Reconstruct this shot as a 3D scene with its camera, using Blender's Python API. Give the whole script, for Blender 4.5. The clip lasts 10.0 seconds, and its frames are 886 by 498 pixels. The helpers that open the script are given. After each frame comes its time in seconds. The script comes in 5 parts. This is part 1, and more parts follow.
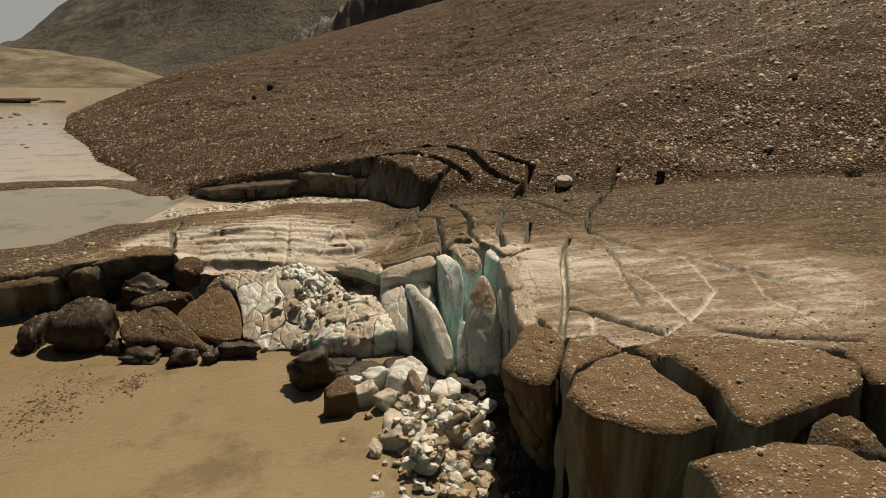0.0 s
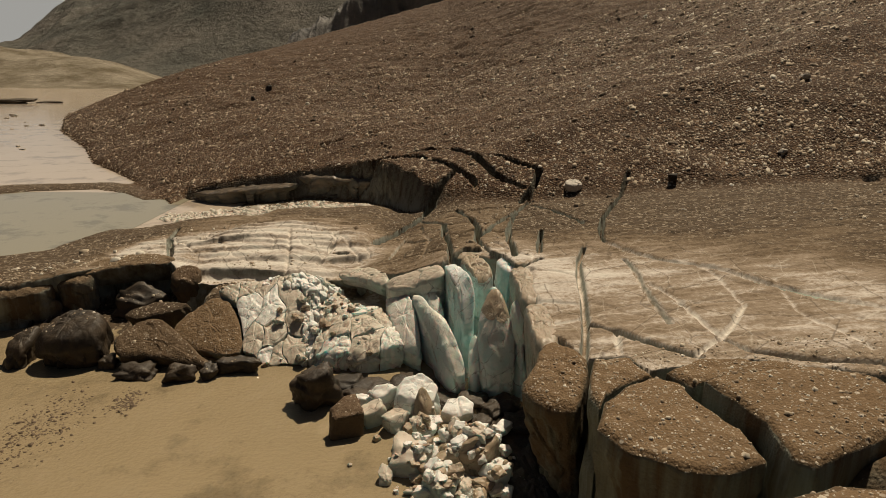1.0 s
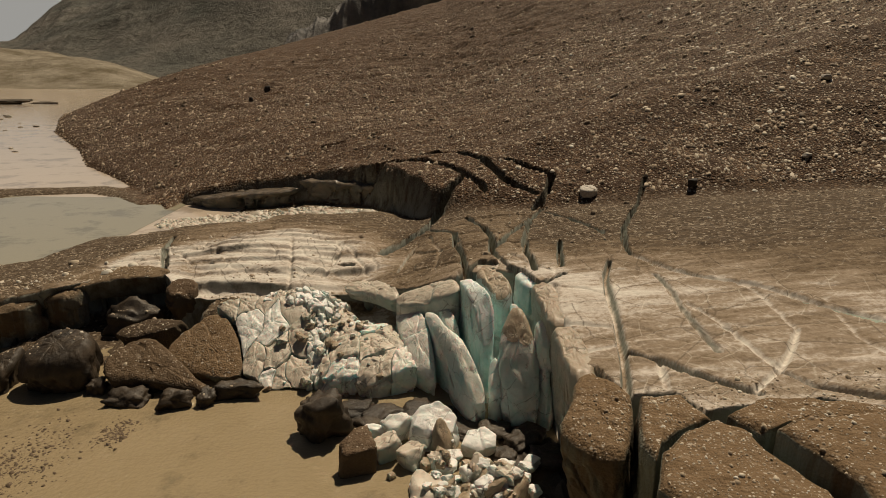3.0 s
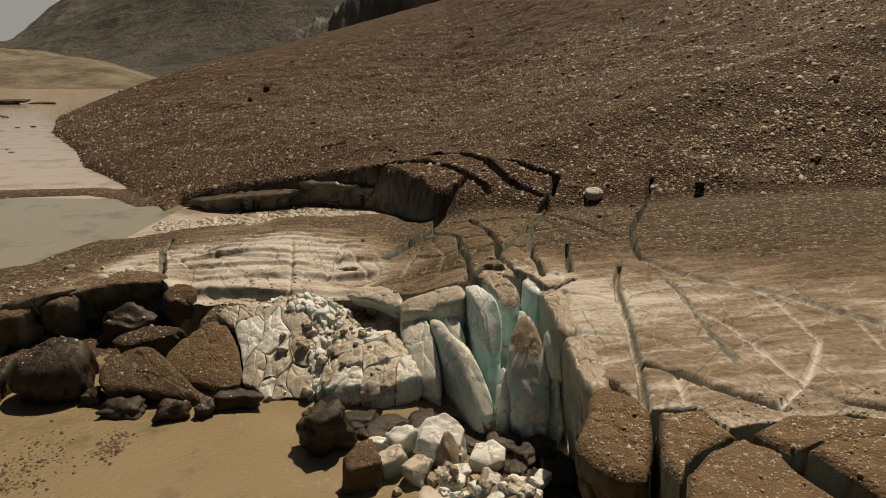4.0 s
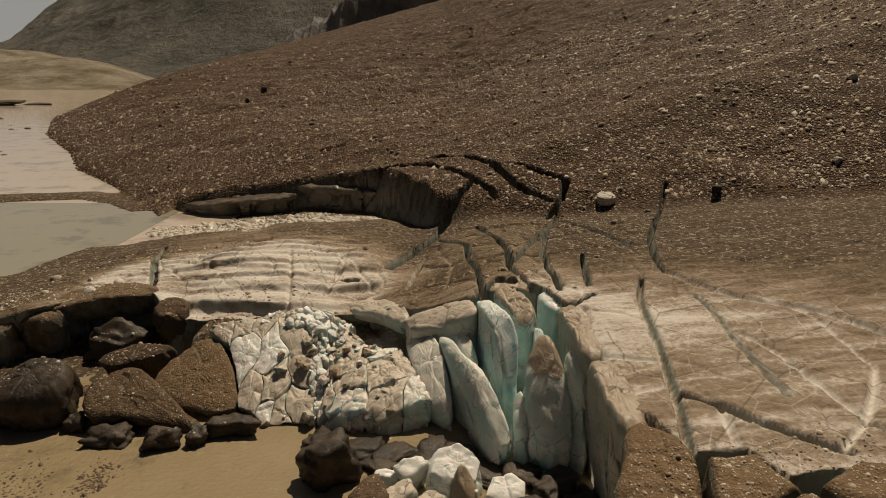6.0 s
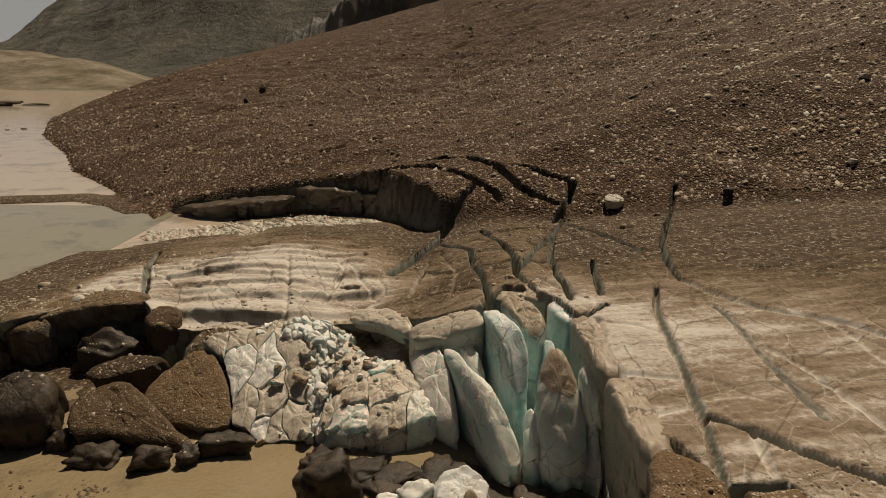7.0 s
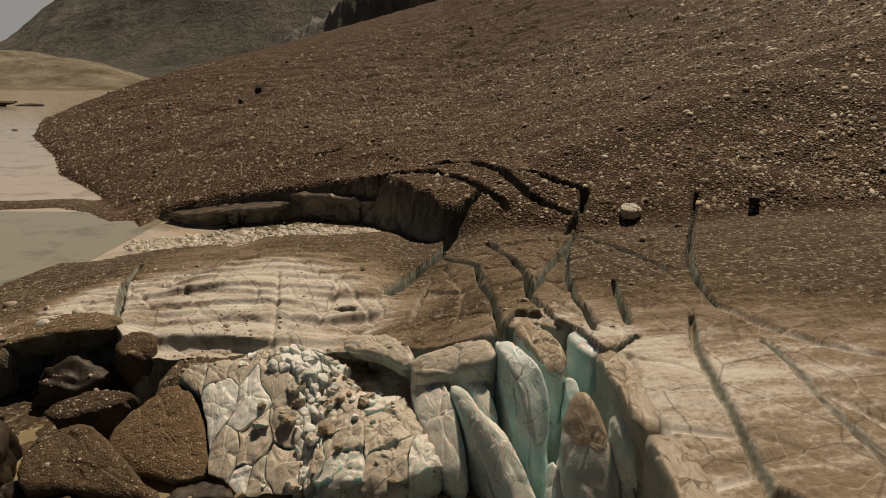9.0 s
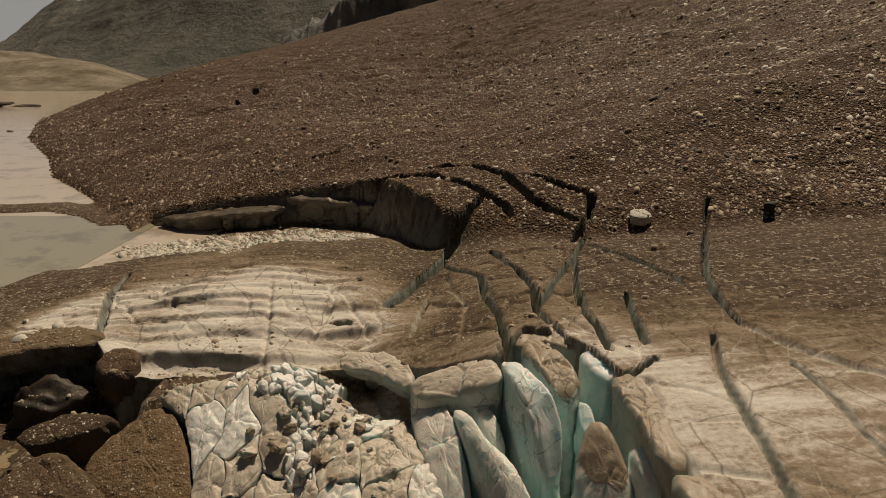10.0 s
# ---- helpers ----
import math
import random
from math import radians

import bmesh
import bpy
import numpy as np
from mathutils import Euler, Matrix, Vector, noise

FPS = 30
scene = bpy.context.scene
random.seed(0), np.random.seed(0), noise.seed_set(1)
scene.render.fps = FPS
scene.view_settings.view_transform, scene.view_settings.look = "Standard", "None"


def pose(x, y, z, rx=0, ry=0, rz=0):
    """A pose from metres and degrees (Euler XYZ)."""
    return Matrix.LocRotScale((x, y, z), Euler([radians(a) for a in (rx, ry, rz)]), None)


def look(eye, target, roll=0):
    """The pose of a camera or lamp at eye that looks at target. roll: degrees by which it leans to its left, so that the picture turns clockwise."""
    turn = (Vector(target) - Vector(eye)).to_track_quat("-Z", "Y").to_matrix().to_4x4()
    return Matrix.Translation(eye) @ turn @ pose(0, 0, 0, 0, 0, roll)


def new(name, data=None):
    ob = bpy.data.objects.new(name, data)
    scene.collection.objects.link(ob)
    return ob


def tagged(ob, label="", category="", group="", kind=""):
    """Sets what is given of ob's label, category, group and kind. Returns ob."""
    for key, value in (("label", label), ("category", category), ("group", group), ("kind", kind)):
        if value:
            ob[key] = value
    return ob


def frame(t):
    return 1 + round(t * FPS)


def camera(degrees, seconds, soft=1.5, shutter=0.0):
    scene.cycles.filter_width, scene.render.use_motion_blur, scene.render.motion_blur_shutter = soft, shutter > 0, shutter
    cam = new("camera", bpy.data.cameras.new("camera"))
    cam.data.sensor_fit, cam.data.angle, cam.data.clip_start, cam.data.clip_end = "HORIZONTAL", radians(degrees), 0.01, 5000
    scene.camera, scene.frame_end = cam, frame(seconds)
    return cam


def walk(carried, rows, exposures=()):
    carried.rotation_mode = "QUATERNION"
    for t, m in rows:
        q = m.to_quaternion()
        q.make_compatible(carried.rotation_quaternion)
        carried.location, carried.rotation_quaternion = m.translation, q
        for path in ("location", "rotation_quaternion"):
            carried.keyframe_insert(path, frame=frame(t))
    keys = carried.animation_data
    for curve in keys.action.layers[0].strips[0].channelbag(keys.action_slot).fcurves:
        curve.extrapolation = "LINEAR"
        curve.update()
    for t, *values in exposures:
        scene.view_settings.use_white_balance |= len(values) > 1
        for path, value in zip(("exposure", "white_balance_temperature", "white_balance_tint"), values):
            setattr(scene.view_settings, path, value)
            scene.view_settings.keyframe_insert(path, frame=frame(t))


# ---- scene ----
cam = camera(73.0, 10.0, 0.6)
PATH = [
    (0, (0.148, -0.04, 12.559), (0.136, 1.877, 11.989), 0.5),
    (0.5, (-0.106, 0.639, 12.594), (-0.116, 2.556, 12.024), 0.5),
    (1, (-0.354, 1.27, 12.614), (-0.361, 3.187, 12.045), 0.5),
    (1.5, (-0.592, 1.857, 12.613), (-0.596, 3.775, 12.045), 0.5),
    (2, (-0.803, 2.399, 12.607), (-0.805, 4.317, 12.039), 0.5),
    (2.5, (-0.967, 2.88, 12.608), (-0.968, 4.797, 12.04), 0.5),
    (4, (-1.393, 4.051, 12.627), (-1.389, 5.968, 12.059), 0.5),
    (4.5, (-1.513, 4.42, 12.603), (-1.507, 6.338, 12.035), 0.5),
    (5, (-1.617, 4.842, 12.608), (-1.61, 6.759, 12.04), 0.4),
    (5.5, (-1.731, 5.316, 12.622), (-1.723, 7.233, 12.054), 0.4),
    (7, (-2.047, 7.04, 12.51), (-2.036, 8.958, 11.944), 0.4),
    (7.5, (-2.128, 7.706, 12.505), (-2.117, 9.624, 11.939), 0.4),
    (8, (-2.187, 8.393, 12.482), (-2.175, 10.312, 11.917), 0.4),
    (8.5, (-2.25, 9.089, 12.463), (-2.237, 11.008, 11.899), 0.5),
    (9, (-2.272, 9.86, 12.474), (-2.258, 11.778, 11.908), 0.4),
    (9.5, (-2.299, 10.623, 12.475), (-2.285, 12.541, 11.908), 0.3),
    (10, (-2.351, 11.355, 12.453), (-2.336, 13.273, 11.889), 0.4),
]
EXPOSURES = [(0.0, -0.46, 7300, 9.5), (5.0, -0.66, 7300, 10.5), (10.0, -0.74, 7300, 11.0)]
walk(cam, [(t, look(eye, target, roll)) for t, eye, target, roll in PATH], EXPOSURES)

# ---- daylight ----
SUN_AZIMUTH, SUN_HEIGHT = 22.0, 58.0  # degrees clockwise from the view ahead (+y), and above the horizon
world = bpy.data.worlds.new("sky")
scene.world = world
world.use_nodes = True
wn = world.node_tree
sky = wn.nodes.new("ShaderNodeTexSky")
sky.sky_type, sky.sun_disc = "NISHITA", False
sky.sun_elevation, sky.sun_rotation = radians(SUN_HEIGHT), radians(SUN_AZIMUTH)
sky.air_density, sky.dust_density = 1.0, 2.5
wn.links.new(sky.outputs["Color"], wn.nodes["Background"].inputs["Color"])
wn.nodes["Background"].inputs["Strength"].default_value = 0.016
sun = new("sun", bpy.data.lights.new("sun", "SUN"))
sun.data.energy, sun.data.angle, sun.data.color = 5.0, radians(0.6), (1.0, 0.90, 0.74)
a, e = radians(SUN_AZIMUTH), radians(SUN_HEIGHT)
toward = Vector((math.sin(a) * math.cos(e), math.cos(a) * math.cos(e), math.sin(e)))
sun.matrix_world = look(toward * 200, (0, 0, 0))

# ---- numbers: noise and plan ----
rng = np.random.RandomState(7)
TABLE = rng.rand(256, 256)


def lattice(x, y):
    xi, yi = np.floor(x).astype(int), np.floor(y).astype(int)
    fx, fy = x - xi, y - yi
    fx, fy = fx * fx * (3 - 2 * fx), fy * fy * (3 - 2 * fy)
    t = lambda i, j: TABLE[i & 255, j & 255]
    return (t(xi, yi) * (1 - fx) + t(xi + 1, yi) * fx) * (1 - fy) + (t(xi, yi + 1) * (1 - fx) + t(xi + 1, yi + 1) * fx) * fy


def fbm(x, y, size, octaves=4, ridged=False):
    """Layered noise from -1 to 1; size: the largest lumps in metres."""
    total, amp, norm = 0.0, 1.0, 0.0
    for k in range(octaves):
        n = lattice(x / size + 17.3 * k, y / size + 9.1 * k) * 2 - 1
        total = total + amp * ((1 - 2 * abs(n)) if ridged else n)
        norm, amp, size = norm + amp, amp * 0.5, size * 0.5
    return total / norm


def plates(x, y, size, skew=1.0):
    """Broken plates: the joint's nearness (0 at a joint), and a tilted, offset level for each plate."""
    u, v = x / size + 0.25 * fbm(x, y, size, 3), y * skew / size + 0.25 * fbm(x + 31, y, size, 3)
    ui, vi = np.floor(u).astype(int), np.floor(v).astype(int)
    first, second = np.full(np.shape(x), 9.0), np.full(np.shape(x), 9.0)
    level = np.zeros(np.shape(x))
    for i in (-1, 0, 1):
        for j in (-1, 0, 1):
            a, c = (ui + i) & 255, (vi + j) & 255
            dx, dy = ui + i + TABLE[a, c] - u, vi + j + TABLE[c, (a + 57) & 255] - v
            d = np.hypot(dx, dy)
            tilt = (TABLE[(a + 11) & 255, c] - 0.5) * dx + (TABLE[a, (c + 29) & 255] - 0.5) * dy + 0.6 * (TABLE[(a + 91) & 255, (c + 7) & 255] - 0.5)
            closer = d < first
            second = np.where(closer, first, np.minimum(second, d))
            level = np.where(closer, tilt, level)
            first = np.where(closer, d, first)
    return second - first, level


def sig(v):
    return 1 / (1 + np.exp(-np.clip(v, -40, 40)))


def ramp(v):
    v = np.clip(v, 0, 1)
    return v * v * (3 - 2 * v)


def near_line(x, y, line):
    """Distance to a polyline and how far along it (0 to 1)."""
    best, along, done = np.full(np.shape(x), 1e9), np.zeros(np.shape(x)), 0.0
    total = sum(math.dist(p, q) for p, q in zip(line, line[1:]))
    for p, q in zip(line, line[1:]):
        dx, dy = q[0] - p[0], q[1] - p[1]
        n = math.hypot(dx, dy)
        s = np.clip(((x - p[0]) * dx + (y - p[1]) * dy) / (n * n), 0, 1)
        d = np.hypot(x - p[0] - s * dx, y - p[1] - s * dy)
        hit = d < best
        best, along = np.where(hit, d, best), np.where(hit, (done + s * n) / total, along)
        done += n
    return best, along


SHORE = [(20, 2), (40, -14), (58, -28), (72.7, -39.4), (84, -50), (98, -59), (127, -81), (166, -104), (228, -129), (327, -166), (490, -225), (800, -330)]
FRONT = [(-60, 36), (-45, 32), (-30, 29.5), (-24, 28.6), (-21.5, 29.2), (-20.2, 30.0), (-19.2, 31.0), (-18.4, 31.8), (-17.4, 32.3), (-15.7, 32.6), (-15.1, 31.8), (-14.5, 31.1),
         (-12.7, 30.7), (-9.3, 30.5), (-7.5, 30.7), (-5.8, 31.3), (-4.8, 31.3), (-3.9, 30.6), (-3.2, 29.5), (-1.8, 29.0), (-0.5, 28.6), (0.1, 29.4), (0.6, 30.0), (1.6, 29.8), (2.3, 28.6), (3.0, 26),
         (3.1, 22), (3.15, 18.9), (3.4, 18.8), (3.8, 17.1), (5.0, 17.0), (5.4, 15.8), (6.4, 16.2), (8.3, 16.0), (10.4, 15.1), (12, 14.7), (20, 12), (45, 8), (400, -60)]
CAVE = [(-60, 90), (-40, 75), (-29, 63.5), (-26, 60), (-21, 59.8), (-14, 59), (-9, 56.5), (-6, 53), (-3.8, 49.5), (-2, 46.5), (1, 44), (5, 42.3), (14, 42), (60, 38)]
SPIT = [(-75, 54), (-58, 60), (-47, 64.5), (-38, 67.5), (-30, 63)]
# crevasses: width, depth, line
CREVASSES = [
    (0.24, 0.9, [(6.2, 28.4), (5.6, 26.7), (5.2, 24.6), (4.9, 22.5), (4.5, 20.3), (4.1, 18.6), (3.8, 17.4)]),
    (0.15, 0.6, [(7.5, 26.3), (7.5, 24.7), (7.2, 22.3), (7.1, 20.8), (7.0, 19.3)]),
    (0.10, 0.25, [(7.6, 23.2), (7.9, 21.6), (8.0, 20.2), (8.0, 19.1), (8.1, 18.2)]),
    (0.14, 0.7, [(4.5, 20.0), (5.3, 19.1), (5.8, 18.2), (6.4, 17.5), (7.0, 16.9)]),
    (0.10, 0.3, [(9.9, 20.4), (8.9, 19.0), (8.0, 17.9), (7.0, 17.1)]),
    (0.14, 0.5, [(8.0, 18.0), (8.4, 17.0), (9.2, 16.6), (10.4, 16.1), (12, 15.6)]),
    (0.75, 0.35, [(7.3, 29.0), (8.1, 27.0), (8.8, 25.9), (9.7, 24.9), (10.7, 23.8), (11.4, 22.4), (12.6, 20.6), (14, 19)]),
    (0.16, 1.0, [(12.9, 44.6), (11.6, 41.6), (10.3, 38.6), (8.6, 34.6), (7.7, 31.3), (7.3, 29.2)]),
    (0.12, 0.3, [(5.2, 19.1), (4.9, 17.6)]),
    (0.80, 1.8, [(-4.6, 35.9), (-3.6, 39.2), (-2.4, 42), (-1.6, 45.2), (0.4, 48)]),
    (0.16, 0.8, [(-2.1, 41.6), (-1.1, 39), (-0.4, 37.5), (-0.5, 34.7), (-0.1, 31.8), (-0.1, 29.5)]),
    (0.2, 1.0, [(0.4, 41.5), (1.3, 37), (1.5, 33.8), (1.3, 31.8), (1.7, 29.6), (1.8, 27.4)]),
    (0.2, 1.0, [(1.3, 32), (2.5, 35), (4.4, 39.5), (5.5, 42.5), (6.8, 45.8)]),
    (0.2, 1.0, [(4.3, 39.4), (3.2, 34), (2.9, 31), (3.0, 29.2), (2.9, 28)]),
    (0.22, 0.8, [(4.9, 33), (4.4, 30.3), (4.1, 28.3)]),
    (0.2, 0.7, [(5.4, 41.2), (6.4, 38.2), (7.3, 35.4), (7.4, 33.6)]),
    (0.3, 1.2, [(4.0, 27.2), (3.0, 26.4), (2.3, 24.6), (1.9, 23)]),
    (0.10, 0.3, [(-3.4, 32.5), (-3.2, 34.2), (-2.6, 37.9)]),
    (0.30, 0.9, [(-19.8, 43.5), (-18.6, 39.4), (-17, 36), (-15.6, 32.6)]),
    (0.55, 1.6, [(-8.2, 55.6), (-5.1, 54.5), (-2.5, 53.5), (-0.2, 49.8), (1.8, 45.6)]),
    (0.5, 1.6, [(-2.8, 55.0), (0.0, 54.8), (1.9, 50.4), (3.2, 46.4), (5.3, 43.9)]),
    (0.30, 1.2, [(3.7, 49.1), (5.2, 47.4), (6.6, 46.1), (6.1, 44.2), (4.9, 42.4)]),
    (0.40, 0.7, [(-13.6, 64.6), (-11.4, 64.9)]),
    (0.30, 0.5, [(-26.4, 70.0), (-23.4, 78.2), (-19.6, 84.2)]),
    (0.22, 1.0, [(28.3, 41.6), (27.0, 39.0), (26.6, 36)]),
    (0.8, 1.0, [(-6.5, 34.3), (-6.1, 34.2)]),
    (1.1, 1.5, [(-4.9, 31.2), (-4.2, 31.0)]),
    (0.06, 0.16, [(-10.2, 38), (-9.4, 34.5), (-8.8, 31.2)]),
    (0.05, 0.14, [(-7.6, 38.4), (-6.9, 36), (-7.4, 33)]),
    (0.05, 0.14, [(-9.5, 40.5), (-6.8, 37), (-5.0, 33.2)]),
    (0.05, 0.12, [(-1.9, 37), (-1.2, 34), (-1.6, 31)]),
    (0.06, 0.2, [(3.4, 26), (3.0, 23.5), (3.3, 21), (2.9, 19)]),
    (0.04, 0.1, [(2.4, 22.5), (3.6, 22.2), (4.6, 21.8)]),
    (0.04, 0.1, [(2.3, 20.6), (3.4, 20.2), (4.3, 20.4)]),
    (0.05, 0.12, [(9.5, 26), (10.2, 23.4), (9.9, 20.4)]),
    (0.05, 0.12, [(12, 22.5), (11.2, 19.5), (11.6, 16.5)]),
]


def ice_height(x, y):
    right = sig((x + 1.35) / 0.95)
    left = 2.5 - 0.4 * ramp((y - 36) / 6)
    z = left + (4.4 - left) * right + 0.1 * np.clip(x - 3, 0, 20) * right - 0.06 * np.clip(y - 30, 0, 14) * right
    z = z - 1.7 * sig((-x - 22) / 2.5) * sig((y - 33) / 2.5)
    z = z - 1.6 * sig((y - 49.5) / 2.2) * sig((0 - x) / 2)
    z = z - 0.9 * ramp((-27.6 - x + 0.6 * fbm(x, y, 5, 3)) / 1.5) * ramp((y - 37) / 5) * ramp((63.5 - y) / 4)
    # layered ice: long ledges that step up from the broken edge
    along = ramp((x + 15.2) / 1.5) * ramp((-3.6 - x) / 2.2)
    back = y - 0.018 * (x + 9.5) ** 2 - 0.7 * fbm(x, y * 0.3, 3.2, 4)
    for edge, rise in ((31.75, 0.38), (33.4, 0.26), (35.4, 0.14)):
        z = z + along * rise * (0.45 + 1.1 * ramp(fbm(x + 3 * edge, y * 0.4, 3.5, 3) + 0.5)) * (ramp((back - edge) / 0.34 + 0.5) - 0.75 + 0.1 * np.clip(back - edge, -2.5, 2.5))
    return z


def slope_height(x, y):
    d = 0.788 * (x - np.interp(y, [p[0] for p in SHORE], [p[1] for p in SHORE]))
    up = np.clip(d, 0, None)
    m = 0.12 * up + 4.6 * (1 - np.exp(-up / 12)) + 0.03 * np.clip(d - 75, 0, None) + 0.16 * np.clip(x, 0, 90)
    m = m * (1 + 0.95 * np.clip(y - 150, 0, 450) / 340) + np.minimum(d, 0) * 0.12
    n = 5 + 0.55 * (y - 42.5) + 0.12 * (x - 14)
    k = 1.2
    return -k * np.logaddexp(-m / k, -n / k) - 1.2 * np.exp(-((x + 14) / 12) ** 2 - ((y - 60) / 5) ** 2)


def apron_top(x, y):
    """The broad form of the collapsed ice: a fan that falls to the water, and a blunt mass beside it."""
    fan = 2.02 - 0.56 * np.clip(28.6 - y, -0.8, 4) - 0.05 * np.abs(x + 9)
    mass = 1.55 - 0.10 * np.clip(27.5 - y, 0, 4) - 0.32 * np.clip(26.2 - y, 0, 3) - 0.06 * (x + 4) ** 2 * 0.5
    return fan + (mass - fan) * sig((x + 6.1) / 0.35)


def bed_height(x, y):
    apron = ramp((x + 13.2) / 1) * ramp((-1.6 - x) / 1.0) * ramp((y - 25.9) / 1.2) * (apron_top(x, y) + 0.6)
    rubble = 1.25 * np.exp(-((x + 0.0) / 1.7) ** 2 - ((y - 18.3) / 3.0) ** 2)
    recess = 1.15 * ramp((x + 23) / 2) * ramp((-12.5 - x) / 2) * ramp((y - 26.0) / 1.5)
    return -1.1 + np.maximum(np.maximum(apron, 0), recess) + rubble


def ground_height(x, y, fine=True):
    """Height, soil cover (0 clean ice, 1 debris) and the share of the moraine slope."""
    wob = fbm(x, y, 2.2, 4)
    yf = np.interp(x, [p[0] for p in FRONT], [p[1] for p in FRONT])
    on_ice = ramp((y - yf + 0.5 * fbm(x, y, 2.4, 2)) / 0.55 + 0.5)
    ice = ice_height(x, y)
    relief = 0.13 * fbm(x, y, 3.5, 6) + 0.05 * fbm(x * 0.35, y * 1.6, 0.9, 4, True) + 0.10 * np.minimum(0, fbm(x, y, 2.6, 4, True) + 0.15)
    gap, level = plates(x, y, 2.6)
    gap2, level2 = plates(x + 50, y, 0.9)
    broken = 0.25 + 0.75 * np.exp(-(((x - 0.5) / 7) ** 2 + ((y - 36) / 8) ** 2)) + 0.5 * np.exp(-(((x + 17) / 4) ** 2 + ((y - 37) / 6) ** 2))
    relief = relief + broken * (0.22 * level - 0.16 * ramp(1 - gap / 0.07) + 0.05 * level2 - 0.05 * ramp(1 - gap2 / 0.12))
    phase = (y + 0.02 * (x + 10.5) ** 2 * np.where(x > -10.5, 1, 0.5) + 0.55 * fbm(x, y, 3.5, 4)) / 1.5
    share = phase - np.floor(phase)
    relief = relief + 0.17 * np.exp(-(((x + 12) / 7.5) ** 2 + ((y - 38) / 6) ** 2) ** 2) * (ramp(share / 0.1) - share) * (0.5 + ramp(fbm(x + 7, y, 2.5, 3) + 0.5))
    yc = np.interp(x, [p[0] for p in CAVE], [p[1] for p in CAVE])
    back = ramp((y - yc + 0.8 * fbm(x, y, 5, 3)) / np.where(x < -1, 2.0, 3.0) + 0.5)
    back = np.where((x < -27), ramp((0.788 * (x - np.interp(y, [p[0] for p in SHORE], [p[1] for p in SHORE])) + 2) / 3), back)
    shore = 0.788 * (x - np.interp(y, [p[0] for p in SHORE], [p[1] for p in SHORE]))
    hill = slope_height(x, y) + 0.3 * ramp(shore / 6) * fbm(x, y, 16, 4) + 0.20 * fbm(x, y, 2.2, 5) + ramp(shore / 18) * 0.011 * np.minimum(y, 200) * fbm(x * 0.6 + y * 0.5, y - x * 0.3, 9, 5, True)
    z = ice * (1 - back) + hill * back + relief * (1 - back)
    cut = np.zeros(np.shape(x))
    jag, wide = np.where(y < 30, 0.03, 0.07) * fbm(x, y, 0.9, 2), 1 + 0.5 * fbm(x, y, 1.3, 3)
    for width, depth, line in CREVASSES:
        xs, ys = [p[0] for p in line], [p[1] for p in line]
        near = (x > min(xs) - 1.2) & (x < max(xs) + 1.2) & (y > min(ys) - 1.2) & (y < max(ys) + 1.2)
        if not near.any():
            continue
        d, s = near_line(x[near], y[near], line)
        w = (0.5 if max(ys) < 46 else 0.9) * width * (0.35 + 0.75 * np.sin(np.pi * np.clip(s * 0.96 + 0.02, 0, 1)) ** 0.5) * 0.5 * wide[near]
        depth = depth * (0.5 if max(ys) < 31 and min(xs) > 3.5 else 0.95)
        cut[near] = np.maximum(cut[near], depth * np.clip(1 - (d + jag[near] - 0.7 * w) / (0.095 + 0.0013 * y[near]), 0, 1))
    z = z - cut
    ds, s = near_line(x, y, SPIT)
    ds = ds + 2.2 * fbm(x, y, 7, 4)
    z = np.where(y > 45, np.maximum(z, np.minimum(0.22, 0.42 - 0.17 * ds) + 0.10 * wob), z)
    z = z * on_ice + (bed_height(x, y) + 0.12 * wob + 0.1 * fbm(x, y, 0.6, 3) + 0.15 * level2 + 0.15 * level) * (1 - on_ice)
    return z, back, cut, on_ice


# ---- materials ----
def material(name, rough=0.8):
    m = bpy.data.materials.new(name)
    m.use_nodes = True
    b = m.node_tree.nodes["Principled BSDF"]
    b.inputs["Roughness"].default_value = rough
    return m, m.node_tree, b


def node(nt, kind, **values):
    n = nt.nodes.new(kind)
    for k, v in values.items():
        n.inputs[k.replace("_", " ")].default_value = v
    return n


def position(nt, scale=(1, 1, 1)):
    g = nt.nodes.new("ShaderNodeNewGeometry")
    mp = nt.nodes.new("ShaderNodeMapping")
    mp.inputs["Scale"].default_value = scale
    nt.links.new(g.outputs["Position"], mp.inputs["Vector"])
    return g, mp


def noise_tex(nt, vec, scale, detail=5.0, rough=0.6):
    n = node(nt, "ShaderNodeTexNoise", Scale=scale, Detail=detail, Roughness=rough)
    nt.links.new(vec, n.inputs["Vector"])
    return n.outputs["Fac"]


def curve(nt, value, stops):
    r = nt.nodes.new("ShaderNodeValToRGB")
    while len(r.color_ramp.elements) < len(stops):
        r.color_ramp.elements.new(0.5)
    for el, (p, c) in zip(r.color_ramp.elements, stops):
        el.position = p
        el.color = (c, c, c, 1) if isinstance(c, (int, float)) else (*c, 1)
    nt.links.new(value, r.inputs["Fac"])
    return r.outputs["Color"]


def blend(nt, fac, one, two, kind="MIX"):
    m = nt.nodes.new("ShaderNodeMix")
    m.data_type, m.blend_type = "RGBA", kind
    for sock, v in ((m.inputs[0], fac), (m.inputs[6], one), (m.inputs[7], two)):
        if isinstance(v, bpy.types.NodeSocket):
            nt.links.new(v, sock)
        else:
            sock.default_value = v if isinstance(v, (int, float)) else (*v, 1)
    return m.outputs[2]


